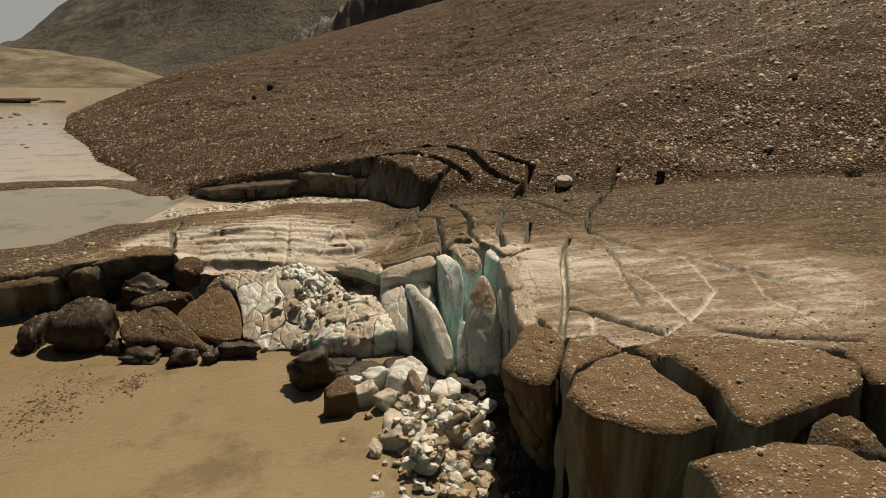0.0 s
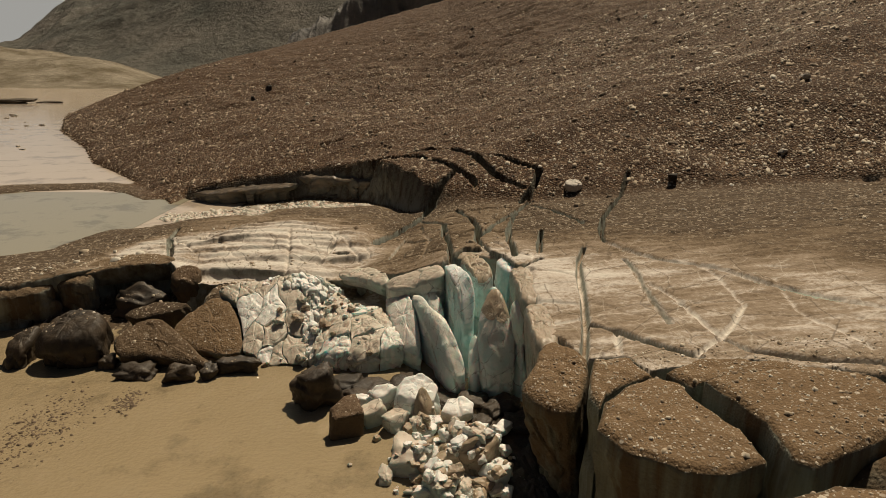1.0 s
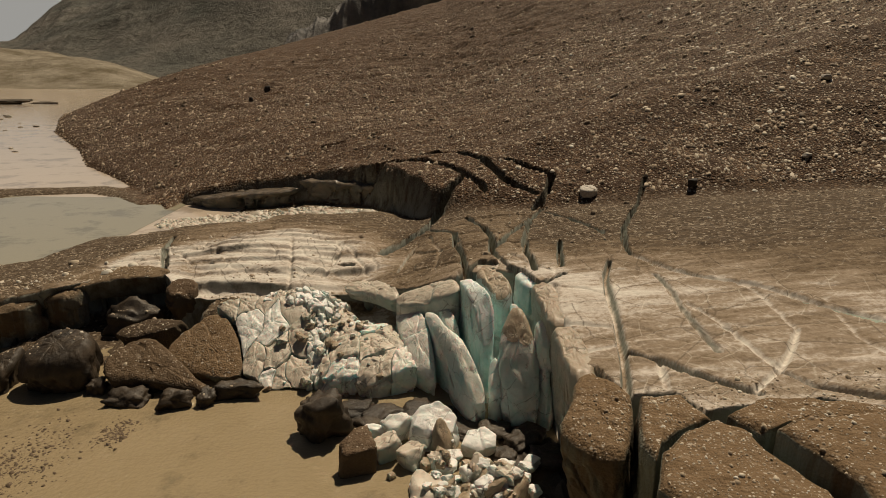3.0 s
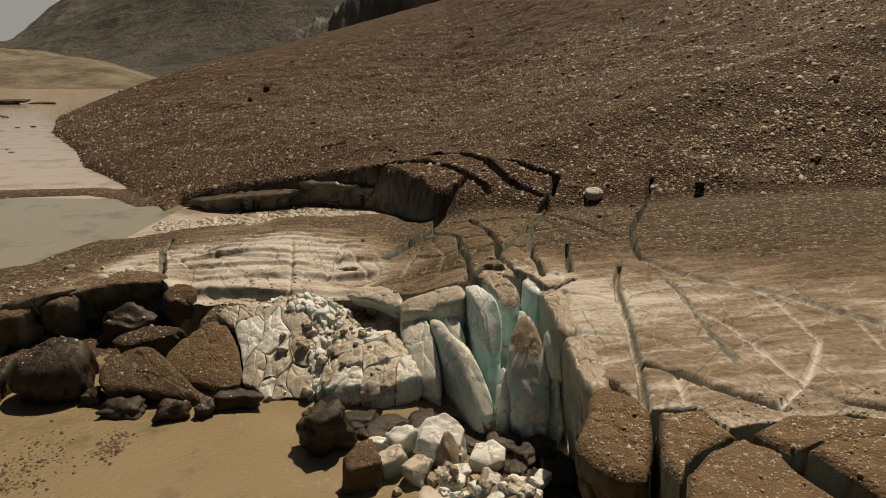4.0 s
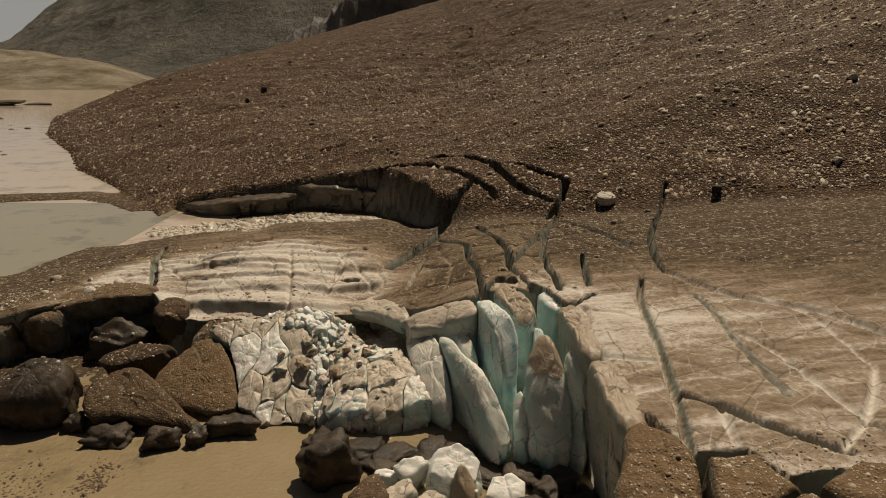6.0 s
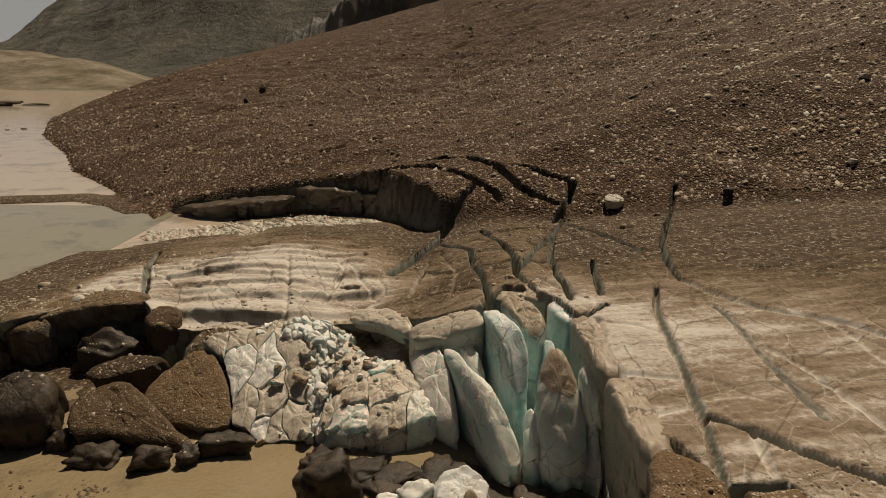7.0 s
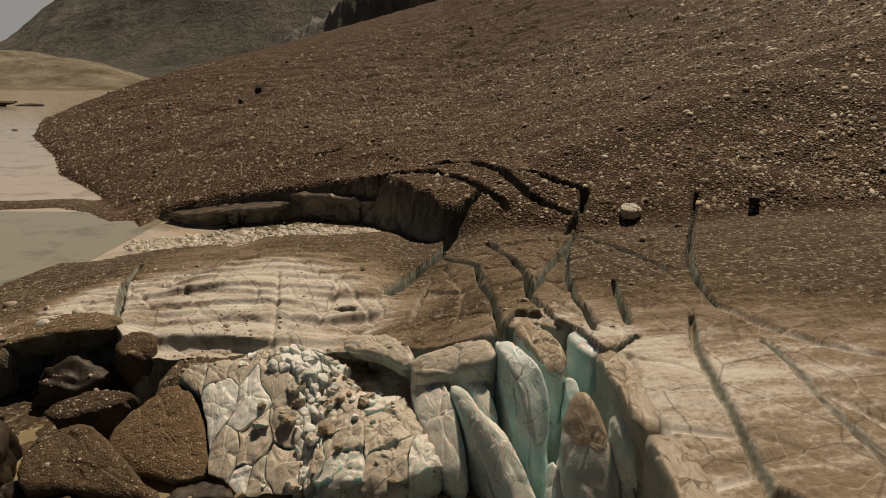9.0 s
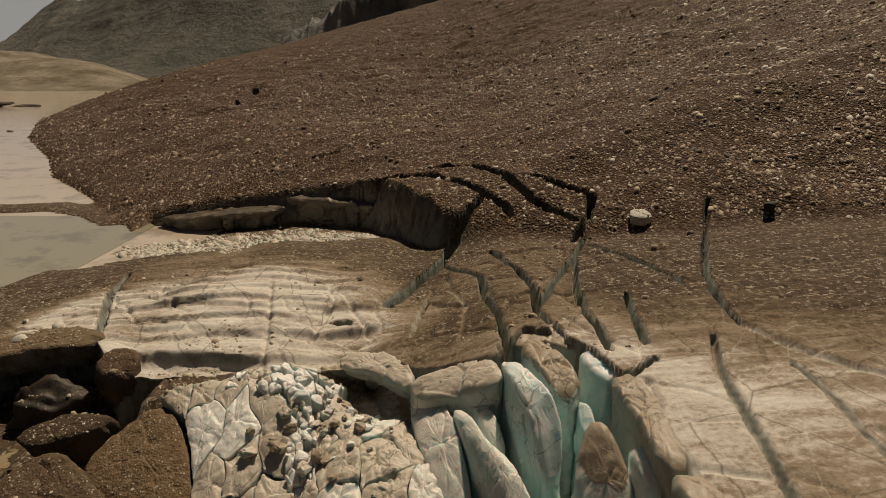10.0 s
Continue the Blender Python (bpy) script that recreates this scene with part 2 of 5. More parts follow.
def calc(nt, op, one, two=0.0):
    m = nt.nodes.new("ShaderNodeMath")
    m.operation = op
    m.use_clamp = op in ("ADD", "MULTIPLY", "SUBTRACT")
    for sock, v in ((m.inputs[0], one), (m.inputs[1], two)):
        if isinstance(v, bpy.types.NodeSocket):
            nt.links.new(v, sock)
        else:
            sock.default_value = v
    return m.outputs[0]


def bump(nt, bsdf, height, strength, distance):
    b = node(nt, "ShaderNodeBump", Strength=strength, Distance=distance)
    nt.links.new(height, b.inputs["Height"])
    nt.links.new(b.outputs["Normal"], bsdf.inputs["Normal"])


BROWN, DARK_SOIL, TAN = (0.125, 0.080, 0.043), (0.06, 0.040, 0.024), (0.32, 0.248, 0.183)
WHITE_ICE, GREEN_ICE = (0.57, 0.50, 0.44), (0.38, 0.43, 0.375)


def steepness(nt, geo):
    sep = nt.nodes.new("ShaderNodeSeparateXYZ")
    nt.links.new(geo.outputs["Normal"], sep.inputs[0])
    return curve(nt, sep.outputs["Z"], [(0.35, 1.0), (0.72, 0.0)])


def gravel_colour(nt, vec, scale):
    v = node(nt, "ShaderNodeTexVoronoi", Scale=scale)
    nt.links.new(vec, v.inputs["Vector"])
    sep = nt.nodes.new("ShaderNodeSeparateColor")
    nt.links.new(v.outputs["Color"], sep.inputs[0])
    return curve(nt, sep.outputs[0], [(0.0, (0.025, 0.017, 0.011)), (0.35, (0.06, 0.040, 0.025)), (0.75, (0.105, 0.073, 0.046)), (0.90, (0.22, 0.17, 0.12)), (1.0, (0.50, 0.43, 0.34))]), v.outputs["Distance"]


def stones_in(nt, colour, vec, scale, share, strength=0.85):
    """Small pale stones scattered in soil."""
    v = node(nt, "ShaderNodeTexVoronoi", Scale=scale)
    nt.links.new(vec, v.inputs["Vector"])
    sep = nt.nodes.new("ShaderNodeSeparateColor")
    nt.links.new(v.outputs["Color"], sep.inputs[0])
    pick = calc(nt, "MULTIPLY", curve(nt, sep.outputs[0], [(1 - share, 0.0), (1 - share + 0.02, 1.0)]), curve(nt, v.outputs["Distance"], [(0.28, 1.0), (0.42, 0.0)]))
    tone = curve(nt, sep.outputs[1], [(0.0, (0.16, 0.115, 0.08)), (0.5, (0.36, 0.29, 0.22)), (1.0, (0.68, 0.61, 0.52))])
    return blend(nt, calc(nt, "MULTIPLY", pick, strength), colour, tone), v.outputs["Distance"]


def ground_material():
    m, nt, b = material("glacier_and_moraine", 0.75)
    geo, mp = position(nt)
    vec = mp.outputs["Vector"]
    soil = nt.nodes.new("ShaderNodeAttribute")
    soil.attribute_name = "soil"
    rocky = nt.nodes.new("ShaderNodeAttribute")
    rocky.attribute_name = "moraine"
    _, streak_map = position(nt, (0.32, 1.25, 1.0))
    streak = noise_tex(nt, streak_map.outputs["Vector"], 1.2, 8, 0.65)
    grain = noise_tex(nt, vec, 6, 7, 0.72)
    mm = nt.nodes.new("ShaderNodeMath")
    mm.operation = "MULTIPLY_ADD"
    nt.links.new(streak, mm.inputs[0])
    mm.inputs[1].default_value = 0.9
    mm.inputs[2].default_value = -0.45
    m2 = nt.nodes.new("ShaderNodeMath")
    m2.operation = "MULTIPLY_ADD"
    nt.links.new(grain, m2.inputs[0])
    m2.inputs[1].default_value = 0.6
    nt.links.new(calc(nt, "ADD", soil.outputs["Fac"], -0.25), m2.inputs[2])
    cover = nt.nodes.new("ShaderNodeMath")
    cover.operation = "ADD"
    cover.use_clamp = True
    nt.links.new(mm.outputs[0], cover.inputs[0])
    nt.links.new(m2.outputs[0], cover.inputs[1])
    flat = curve(nt, cover.outputs[0], [(0.0, (0.80, 0.775, 0.73)), (0.22, (0.66, 0.61, 0.54)), (0.34, WHITE_ICE), (0.5, TAN), (0.75, (0.19, 0.132, 0.08)), (1.0, BROWN)])
    pebbles, dist = gravel_colour(nt, vec, 7)
    hair = node(nt, "ShaderNodeTexVoronoi", Scale=0.42)
    hair.feature = "DISTANCE_TO_EDGE"
    nt.links.new(blend(nt, 0.25, vec, noise_tex(nt, vec, 0.6, 5, 0.65), "ADD"), hair.inputs["Vector"])
    flat = blend(nt, calc(nt, "MULTIPLY", curve(nt, hair.outputs["Distance"], [(0.0, 1.0), (0.018, 0.0)]), 0.6), flat, (0.085, 0.06, 0.038))
    gritty, gd = stones_in(nt, pebbles, vec, 9, 0.2)
    flat = blend(nt, curve(nt, cover.outputs[0], [(0.6, 0.0), (1.0, 0.7)]), flat, gritty)
    warp = blend(nt, 0.12, vec, noise_tex(nt, vec, 0.9, 4, 0.6), "ADD")
    vein = node(nt, "ShaderNodeTexVoronoi", Scale=0.8)
    vein.feature = "DISTANCE_TO_EDGE"
    nt.links.new(warp, vein.inputs["Vector"])
    thin = calc(nt, "MULTIPLY", curve(nt, vein.outputs["Distance"], [(0.0, 1.0), (0.022, 0.0)]), curve(nt, noise_tex(nt, vec, 0.7, 3, 0.5), [(0.40, 0.0), (0.55, 1.0)]))
    flat = blend(nt, calc(nt, "MULTIPLY", thin, curve(nt, cover.outputs[0], [(0.3, 0.6), (0.8, 0.12)])), flat, (0.72, 0.66, 0.57))
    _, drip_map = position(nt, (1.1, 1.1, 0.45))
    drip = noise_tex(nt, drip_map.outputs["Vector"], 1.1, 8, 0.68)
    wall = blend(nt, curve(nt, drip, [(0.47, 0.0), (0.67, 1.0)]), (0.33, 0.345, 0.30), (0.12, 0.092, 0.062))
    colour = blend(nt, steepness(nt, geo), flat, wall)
    rubble, rdist = gravel_colour(nt, vec, 2.6)
    fine, fdist = gravel_colour(nt, vec, 11)
    stony = blend(nt, 0.65, rubble, fine)
    patch = noise_tex(nt, vec, 0.16, 6, 0.6)
    stony = blend(nt, curve(nt, patch, [(0.35, 0.15), (0.65, 0.6)]), stony, (0.050, 0.029, 0.016))
    stony = blend(nt, 1.0, stony, (1.0, 0.76, 0.59), "MULTIPLY")
    stony, sd1 = stones_in(nt, stony, vec, 3.4, 0.23)
    stony, sd2 = stones_in(nt, stony, vec, 6.5, 0.32)
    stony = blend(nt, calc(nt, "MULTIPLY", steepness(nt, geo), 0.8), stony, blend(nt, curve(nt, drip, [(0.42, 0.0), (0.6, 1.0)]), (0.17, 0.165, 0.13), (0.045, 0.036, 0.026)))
    colour = blend(nt, rocky.outputs["Fac"], colour, stony)
    nt.links.new(colour, b.inputs["Base Color"])
    nt.links.new(curve(nt, cover.outputs[0], [(0.0, 0.5), (0.6, 0.9)]), b.inputs["Roughness"])
    b.inputs["Specular IOR Level"].default_value = 0.3
    rough_ice = blend(nt, 0.4, grain, noise_tex(nt, vec, 2.3, 8, 0.65))
    heaps = blend(nt, 0.5, sd2, blend(nt, 0.5, sd1, noise_tex(nt, vec, 1.1, 8, 0.75)))
    bump(nt, b, blend(nt, rocky.outputs["Fac"], blend(nt, curve(nt, cover.outputs[0], [(0.4, 0.78), (0.9, 0.4)]), rough_ice, (0.5, 0.5, 0.5)), heaps), 1.0, 0.19)
    return m


def block_material(name, soil, ice=GREEN_ICE, soil_colour=BROWN):
    """Glacier ice with soil lying on its upper faces; soil: how much of it is covered."""
    m, nt, b = material(name, 0.6)
    geo, mp = position(nt)
    vec = mp.outputs["Vector"]
    grain = noise_tex(nt, vec, 7, 7, 0.7)
    big = noise_tex(nt, vec, 0.8, 5, 0.6)
    pebbles, dist = gravel_colour(nt, vec, 8)
    top = blend(nt, 0.2, soil_colour, pebbles)
    top = blend(nt, curve(nt, big, [(0.35, 0.0), (0.6, 0.5)]), top, soil_colour)
    top, gd = stones_in(nt, top, vec, 13, 0.30 * soil ** 3)
    top, gd2 = stones_in(nt, top, vec, 7, 0.12 * soil ** 3)
    _, drip_map = position(nt, (1.5, 1.5, 0.1))
    drip = noise_tex(nt, drip_map.outputs["Vector"], 1.0, 6, 0.6)
    side = blend(nt, curve(nt, drip, [(0.44 + 0.25 * (0.5 - soil), 0.0), (0.66 + 0.2 * (0.5 - soil), 1.0)]), ice, (0.13, 0.095, 0.06))
    steep = steepness(nt, geo)
    mm = calc(nt, "ADD", calc(nt, "MULTIPLY", grain, 0.25), calc(nt, "MULTIPLY", noise_tex(nt, vec, 1.4, 9, 0.66), 0.65))
    cover = curve(nt, calc(nt, "ADD", mm, soil - 0.5), [(0.25, 0.0), (0.6, 1.0)])
    face = blend(nt, cover, WHITE_ICE, top)
    nt.links.new(blend(nt, steep, face, side), b.inputs["Base Color"])
    nt.links.new(curve(nt, grain, [(0.3, 0.75), (0.7, 0.95)]), b.inputs["Roughness"])
    b.inputs["Specular IOR Level"].default_value = 0.25
    bump(nt, b, blend(nt, 0.35, blend(nt, 0.5, grain, noise_tex(nt, vec, 2.6, 9, 0.75)), gd, "SUBTRACT"), 1.0, 0.07)
    return m


def ice_material(name, bright, shade, dirt=0.3, top=None, glow=0.7):
    """Bare ice: bright on the weathered upper faces, blue-green where fresh and steep, with soil stains."""
    m, nt, b = material(name, 0.4)
    geo, mp = position(nt)
    vec = mp.outputs["Vector"]
    big = noise_tex(nt, vec, 0.9, 6, 0.6)
    grain = noise_tex(nt, vec, 10, 6, 0.7)
    steep = steepness(nt, geo)
    colour = blend(nt, steep, top or bright, blend(nt, curve(nt, big, [(0.35, 0.0), (0.65, 1.0)]), shade, bright))
    colour = blend(nt, curve(nt, calc(nt, "ADD", calc(nt, "MULTIPLY", grain, 0.2), calc(nt, "MULTIPLY", noise_tex(nt, vec, 1.3, 9, 0.68), 0.8)), [(0.62 - 0.25 * dirt, 0.0), (0.80 - 0.2 * dirt, 0.8)]), colour, (0.27, 0.20, 0.135))
    crack = node(nt, "ShaderNodeTexVoronoi", Scale=1.2)
    crack.feature = "DISTANCE_TO_EDGE"
    nt.links.new(blend(nt, 0.8, vec, noise_tex(nt, vec, 1.2, 7, 0.75), "ADD"), crack.inputs["Vector"])
    line = calc(nt, "MULTIPLY", curve(nt, crack.outputs["Distance"], [(0.0, 1.0), (0.022, 0.0)]), curve(nt, noise_tex(nt, vec, 0.9, 3, 0.5), [(0.42, 0.0), (0.58, 0.75)]))
    colour = blend(nt, line, colour, (0.13, 0.105, 0.075))
    nt.links.new(colour, b.inputs["Base Color"])
    nt.links.new(curve(nt, grain, [(0.3, 0.25), (0.7, 0.6)]), b.inputs["Roughness"])
    b.inputs["Subsurface Weight"].default_value = glow
    b.inputs["Subsurface Scale"].default_value = 0.5
    b.inputs["Subsurface Radius"].default_value = (0.25, 0.5, 0.55)
    chips = node(nt, "ShaderNodeTexVoronoi", Scale=3.2)
    nt.links.new(vec, chips.inputs["Vector"])
    bump(nt, b, blend(nt, calc(nt, "MULTIPLY", line, 0.6), blend(nt, 0.35, blend(nt, 0.5, grain, noise_tex(nt, vec, 2.4, 8, 0.7)), chips.outputs["Distance"]), (0, 0, 0)), 1.0, 0.05)
    return m


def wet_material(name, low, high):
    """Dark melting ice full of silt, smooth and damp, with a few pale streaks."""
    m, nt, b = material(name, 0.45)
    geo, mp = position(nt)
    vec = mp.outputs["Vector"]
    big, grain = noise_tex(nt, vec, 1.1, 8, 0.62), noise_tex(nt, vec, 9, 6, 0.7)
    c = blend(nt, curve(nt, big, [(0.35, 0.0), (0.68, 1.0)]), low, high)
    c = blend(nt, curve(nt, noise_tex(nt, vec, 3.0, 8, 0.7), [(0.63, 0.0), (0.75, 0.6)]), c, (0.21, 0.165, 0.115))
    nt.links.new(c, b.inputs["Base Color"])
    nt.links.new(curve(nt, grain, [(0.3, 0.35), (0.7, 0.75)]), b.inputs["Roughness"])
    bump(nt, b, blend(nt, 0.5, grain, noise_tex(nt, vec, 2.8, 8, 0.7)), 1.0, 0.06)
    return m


def stone_material(name="stones", lift=0.0, most=1.0):
    m, nt, b = material(name, 0.8)
    geo, mp = position(nt)
    tone = curve(nt, calc(nt, "ADD", calc(nt, "MULTIPLY", geo.outputs["Random Per Island"], most - lift), lift), [(0.0, (0.08, 0.055, 0.035)), (0.18, (0.18, 0.122, 0.076)), (0.45, (0.34, 0.25, 0.17)), (0.7, (0.52, 0.415, 0.30)), (0.9, (0.68, 0.59, 0.47)), (1.0, (0.82, 0.78, 0.70))])
    g = noise_tex(nt, mp.outputs["Vector"], 14, 4, 0.6)
    nt.links.new(blend(nt, calc(nt, "MULTIPLY", g, 0.45), tone, (0.06, 0.045, 0.032)), b.inputs["Base Color"])
    return m


def single_stone_material(name, colour):
    m, nt, b = material(name, 0.8)
    geo, mp = position(nt)
    g = noise_tex(nt, mp.outputs["Vector"], 6, 6, 0.7)
    nt.links.new(blend(nt, curve(nt, g, [(0.35, 0.0), (0.65, 1.0)]), tuple(c * 0.6 for c in colour), colour), b.inputs["Base Color"])
    bump(nt, b, g, 0.6, 0.08)
    return m


def water_material(name, colour, ripple, scale):
    m, nt, b = material(name, 0.12)
    geo, mp = position(nt)
    vec = mp.outputs["Vector"]
    shoal = noise_tex(nt, vec, 0.22, 6, 0.65)
    silt = noise_tex(nt, vec, 2.5, 5, 0.6)
    c = blend(nt, curve(nt, shoal, [(0.52, 0.0), (0.62, 0.75)]), colour, tuple(v * 0.5 for v in colour))
    fleck = noise_tex(nt, vec, 5.5, 3, 0.7)
    c = blend(nt, calc(nt, "MULTIPLY", curve(nt, fleck, [(0.52, 0.0), (0.68, 0.5)]), curve(nt, shoal, [(0.48, 0.15), (0.6, 1.0)])), c, tuple(v * 0.35 for v in colour))
    c = blend(nt, calc(nt, "MULTIPLY", silt, 0.25), c, tuple(v * 1.25 for v in colour))
    nt.links.new(c, b.inputs["Base Color"])
    b.inputs["IOR"].default_value = 1.33
    _, wave_map = position(nt, (1.0, 1.15, 1.0))
    w = noise_tex(nt, wave_map.outputs["Vector"], scale, 4, 0.55)
    rb = node(nt, "ShaderNodeBump", Strength=1.0, Distance=ripple)
    calm = curve(nt, noise_tex(nt, vec, 0.35, 4, 0.6), [(0.38, 0.3), (0.62, 1.0)])
    nt.links.new(calc(nt, "MULTIPLY", w, calm), rb.inputs["Height"])
    nt.links.new(rb.outputs["Normal"], b.inputs["Coat Normal"])
    b.inputs["Coat Weight"].default_value, b.inputs["Coat Roughness"].default_value, b.inputs["Coat IOR"].default_value = 1.0, 0.10, 1.33
    b.inputs["Specular IOR Level"].default_value = 0.1
    b.inputs["Roughness"].default_value = 0.6
    return m


def rock_face_material(name, low, high, scale):
    m, nt, b = material(name, 0.9)
    geo, mp = position(nt)
    vec = mp.outputs["Vector"]
    g1 = noise_tex(nt, vec, scale, 8, 0.65)
    g2 = noise_tex(nt, vec, scale * 9, 5, 0.6)
    c = blend(nt, curve(nt, g1, [(0.35, 0.0), (0.65, 1.0)]), low, high)
    c = blend(nt, calc(nt, "MULTIPLY", g2, 0.5), c, tuple(0.5 * v for v in low))
    nt.links.new(c, b.inputs["Base Color"])
    bump(nt, b, blend(nt, 0.5, noise_tex(nt, vec, scale * 5, 8, 0.7), g1), 1.0, 0.15 / scale)
    return m


MAT_GROUND = ground_material()
MAT_SLAB = block_material("debris_covered_ice", 0.85, (0.27, 0.31, 0.27))
MAT_CRUST = block_material("gravel_crust", 0.98, (0.22, 0.24, 0.20), (0.21, 0.135, 0.075))
MAT_BLOCK = block_material("dirty_ice", 0.75, (0.075, 0.06, 0.043), (0.078, 0.051, 0.031))
MAT_DIRTY = block_material("half_dirty_ice", 0.45, (0.34, 0.36, 0.32))
MAT_ICE = ice_material("white_ice", (0.86, 0.85, 0.82), (0.60, 0.64, 0.61), 0.3, None, 0.25)
MAT_FIN = ice_material("green_ice", (0.86, 0.90, 0.88), (0.42, 0.68, 0.66), 0.15)
MAT_SERAC = ice_material("weathered_serac", (0.86, 0.88, 0.85), (0.56, 0.72, 0.69), 0.24, (0.80, 0.77, 0.70))
MAT_PLATE = ice_material("tan_plate", (0.66, 0.65, 0.60), (0.38, 0.48, 0.45), 0.4, (0.60, 0.52, 0.43), 0.25)
MAT_CREST = ice_material("stained_crest", (0.46, 0.37, 0.28), (0.40, 0.37, 0.31), 0.55, (0.42, 0.33, 0.24), 0.2)
MAT_EDGE = ice_material("sheet_edge", (0.42, 0.40, 0.34), (0.25, 0.30, 0.27), 0.5, (0.42, 0.335, 0.255), 0.2)
MAT_HEAPDIRT = ice_material("dirty_heap_ice", (0.50, 0.42, 0.32), (0.36, 0.30, 0.23), 0.8, (0.42, 0.32, 0.22), 0.2)
MAT_BANK = block_material("soiled_bank", 0.8, (0.30, 0.30, 0.25), (0.20, 0.138, 0.084))
MAT_DARKCRUST = block_material("dark_gravel_crust", 0.9, (0.075, 0.06, 0.043), (0.13, 0.085, 0.05))
MAT_BROWNBLOCK = block_material("brown_gritty_ice", 0.9, (0.10, 0.07, 0.045), (0.14, 0.09, 0.055))
MAT_APRON = ice_material("shattered_ice", (0.84, 0.82, 0.77), (0.56, 0.61, 0.58), 0.25, None, 0.25)
# near-black top colour stands in for the shade below the moraine overhang
MAT_SHADED_CAVE = ice_material("cave_ice", (0.20, 0.19, 0.16), (0.14, 0.15, 0.13), 0.7, (0.055, 0.04, 0.026), 0.0)
# silty ice, its colours lowered further to hold the shade at the cliff foot
MAT_DIRT_AND_SHADE = wet_material("dirty_ice_and_shade", (0.020, 0.014, 0.009), (0.085, 0.058, 0.035))
MAT_STONES = stone_material(most=0.72)
MAT_PEBBLES = stone_material("pebbles", 0.42)
MAT_WATER = water_material("silty_water", (0.315, 0.243, 0.147), 0.3, 5.5)
# paler than the near water: the sky's reflection is put into the base colour
MAT_LAKE = water_material("lake_water_sky_tone", (0.58, 0.47, 0.37), 0.01, 1.5)
MAT_POND = water_material("pond_water", (0.30, 0.27, 0.19), 0.004, 2.0)


# ---- building helpers ----
def mesh_object(name, verts, faces, mat, parent=None, smooth=True):
    me = bpy.data.meshes.new(name)
    me.from_pydata(verts, [], faces)
    me.materials.append(mat)
    if smooth:
        me.polygons.foreach_set("use_smooth", np.ones(len(me.polygons), dtype=bool))
    me.update()
    ob = new(name, me)
    ob.parent = parent
    return ob


def grid_mesh(name, x, y, z, mat):
    """A sheet over two-dimensional arrays of coordinates."""
    ny, nx = x.shape
    me = bpy.data.meshes.new(name)
    me.vertices.add(nx * ny)
    me.vertices.foreach_set("co", np.stack([x, y, z], -1).astype(np.float32).ravel())
    i = (np.arange(ny - 1)[:, None] * nx + np.arange(nx - 1)[None, :]).ravel()
    quads = np.stack([i, i + 1, i + nx + 1, i + nx], -1).astype(np.int32)
    me.loops.add(quads.size)
    me.loops.foreach_set("vertex_index", quads.ravel())
    me.polygons.add(len(quads))
    me.polygons.foreach_set("loop_start", np.arange(0, quads.size, 4, dtype=np.int32))
    me.polygons.foreach_set("use_smooth", np.ones(len(quads), dtype=bool))
    me.materials.append(mat)
    me.update(calc_edges=True)
    me.validate()
    return new(name, me)


def attribute(ob, name, values):
    at = ob.data.attributes.new(name, "FLOAT", "POINT")
    at.data.foreach_set("value", np.asarray(values, dtype=np.float32).ravel())


def graded(start, fine_from, fine_to, end, step, growth):
    """Ever wider steps outside the stretch that is seen from near."""
    mid = list(np.arange(fine_from, fine_to, step))
    lo, hi, s = [], [], step
    v = fine_from
    while v > start:
        s *= growth
        v -= s
        lo.append(v)
    v, s = mid[-1], step
    while v < end:
        s *= growth
        v += s
        hi.append(v)
    return np.array(lo[::-1] + mid + hi)


# ---- ground: glacier, moraine slope and lake bed in one sheet ----
gx = graded(-420, -21, 12, 330, 0.065, 1.04)
gy = [-60.0, -40, -25, -15, -8, -3, 0, 3, 6]
while gy[-1] < 620:
    gy.append(gy[-1] + (0.4 if gy[-1] < 14 else max(0.06, (0.0024 if gy[-1] < 45 else 0.0036) * gy[-1])))
GX, GY = np.meshgrid(gx, np.array(gy))
GZ, BACK, CUT, ON_ICE = ground_height(GX, GY)
clean = np.exp(-(((GX - 7) / 10) ** 2 + ((GY - 20.5) / 8) ** 2) ** 2) + np.exp(-(((GX + 11.5) / 8.0) ** 2 + ((GY - 35) / 7.0) ** 2) ** 2)
clean = np.clip(clean + 0.9 * np.exp(-(((GX - 1) / 3.2) ** 2 + ((GY - 27) / 4) ** 2) ** 2), 0, 1)
bright = np.exp(-(((GX + 11) / 6.0) ** 2 + ((GY - 33) / 4.0) ** 2) ** 2)
SOIL = 0.74 - 0.40 * clean - 0.08 * bright + 0.30 * fbm(GX, GY, 5, 5) + (0.08 + 0.12 * ramp((GX + 5) / 3)) * ramp((GY - 38) / 8) + 0.3 * ramp((-18 - GX) / 3) + 0.30 * ramp((GY - 26.5) / 5) * ramp((GX - 2.5) / 3) + 0.16 * ramp((GX + 5) / 1.5) * ramp((2.5 - GX) / 2) * ramp((GY - 30) / 2)
SOIL = SOIL - 0.1 * np.exp(-(((GX + 12) / 8.5) ** 2 + ((GY - 39) / 7.5) ** 2)) - 0.38 * np.exp(-((GX + 18.2 - 0.25 * (GY - 35)) / 2.3) ** 2 - ((GY - 35.5) / 4) ** 2)
SOIL = SOIL - 0.28 * np.where(CUT > 0.004, ramp(1 - np.abs(CUT - 0.12) / 0.14), 0)
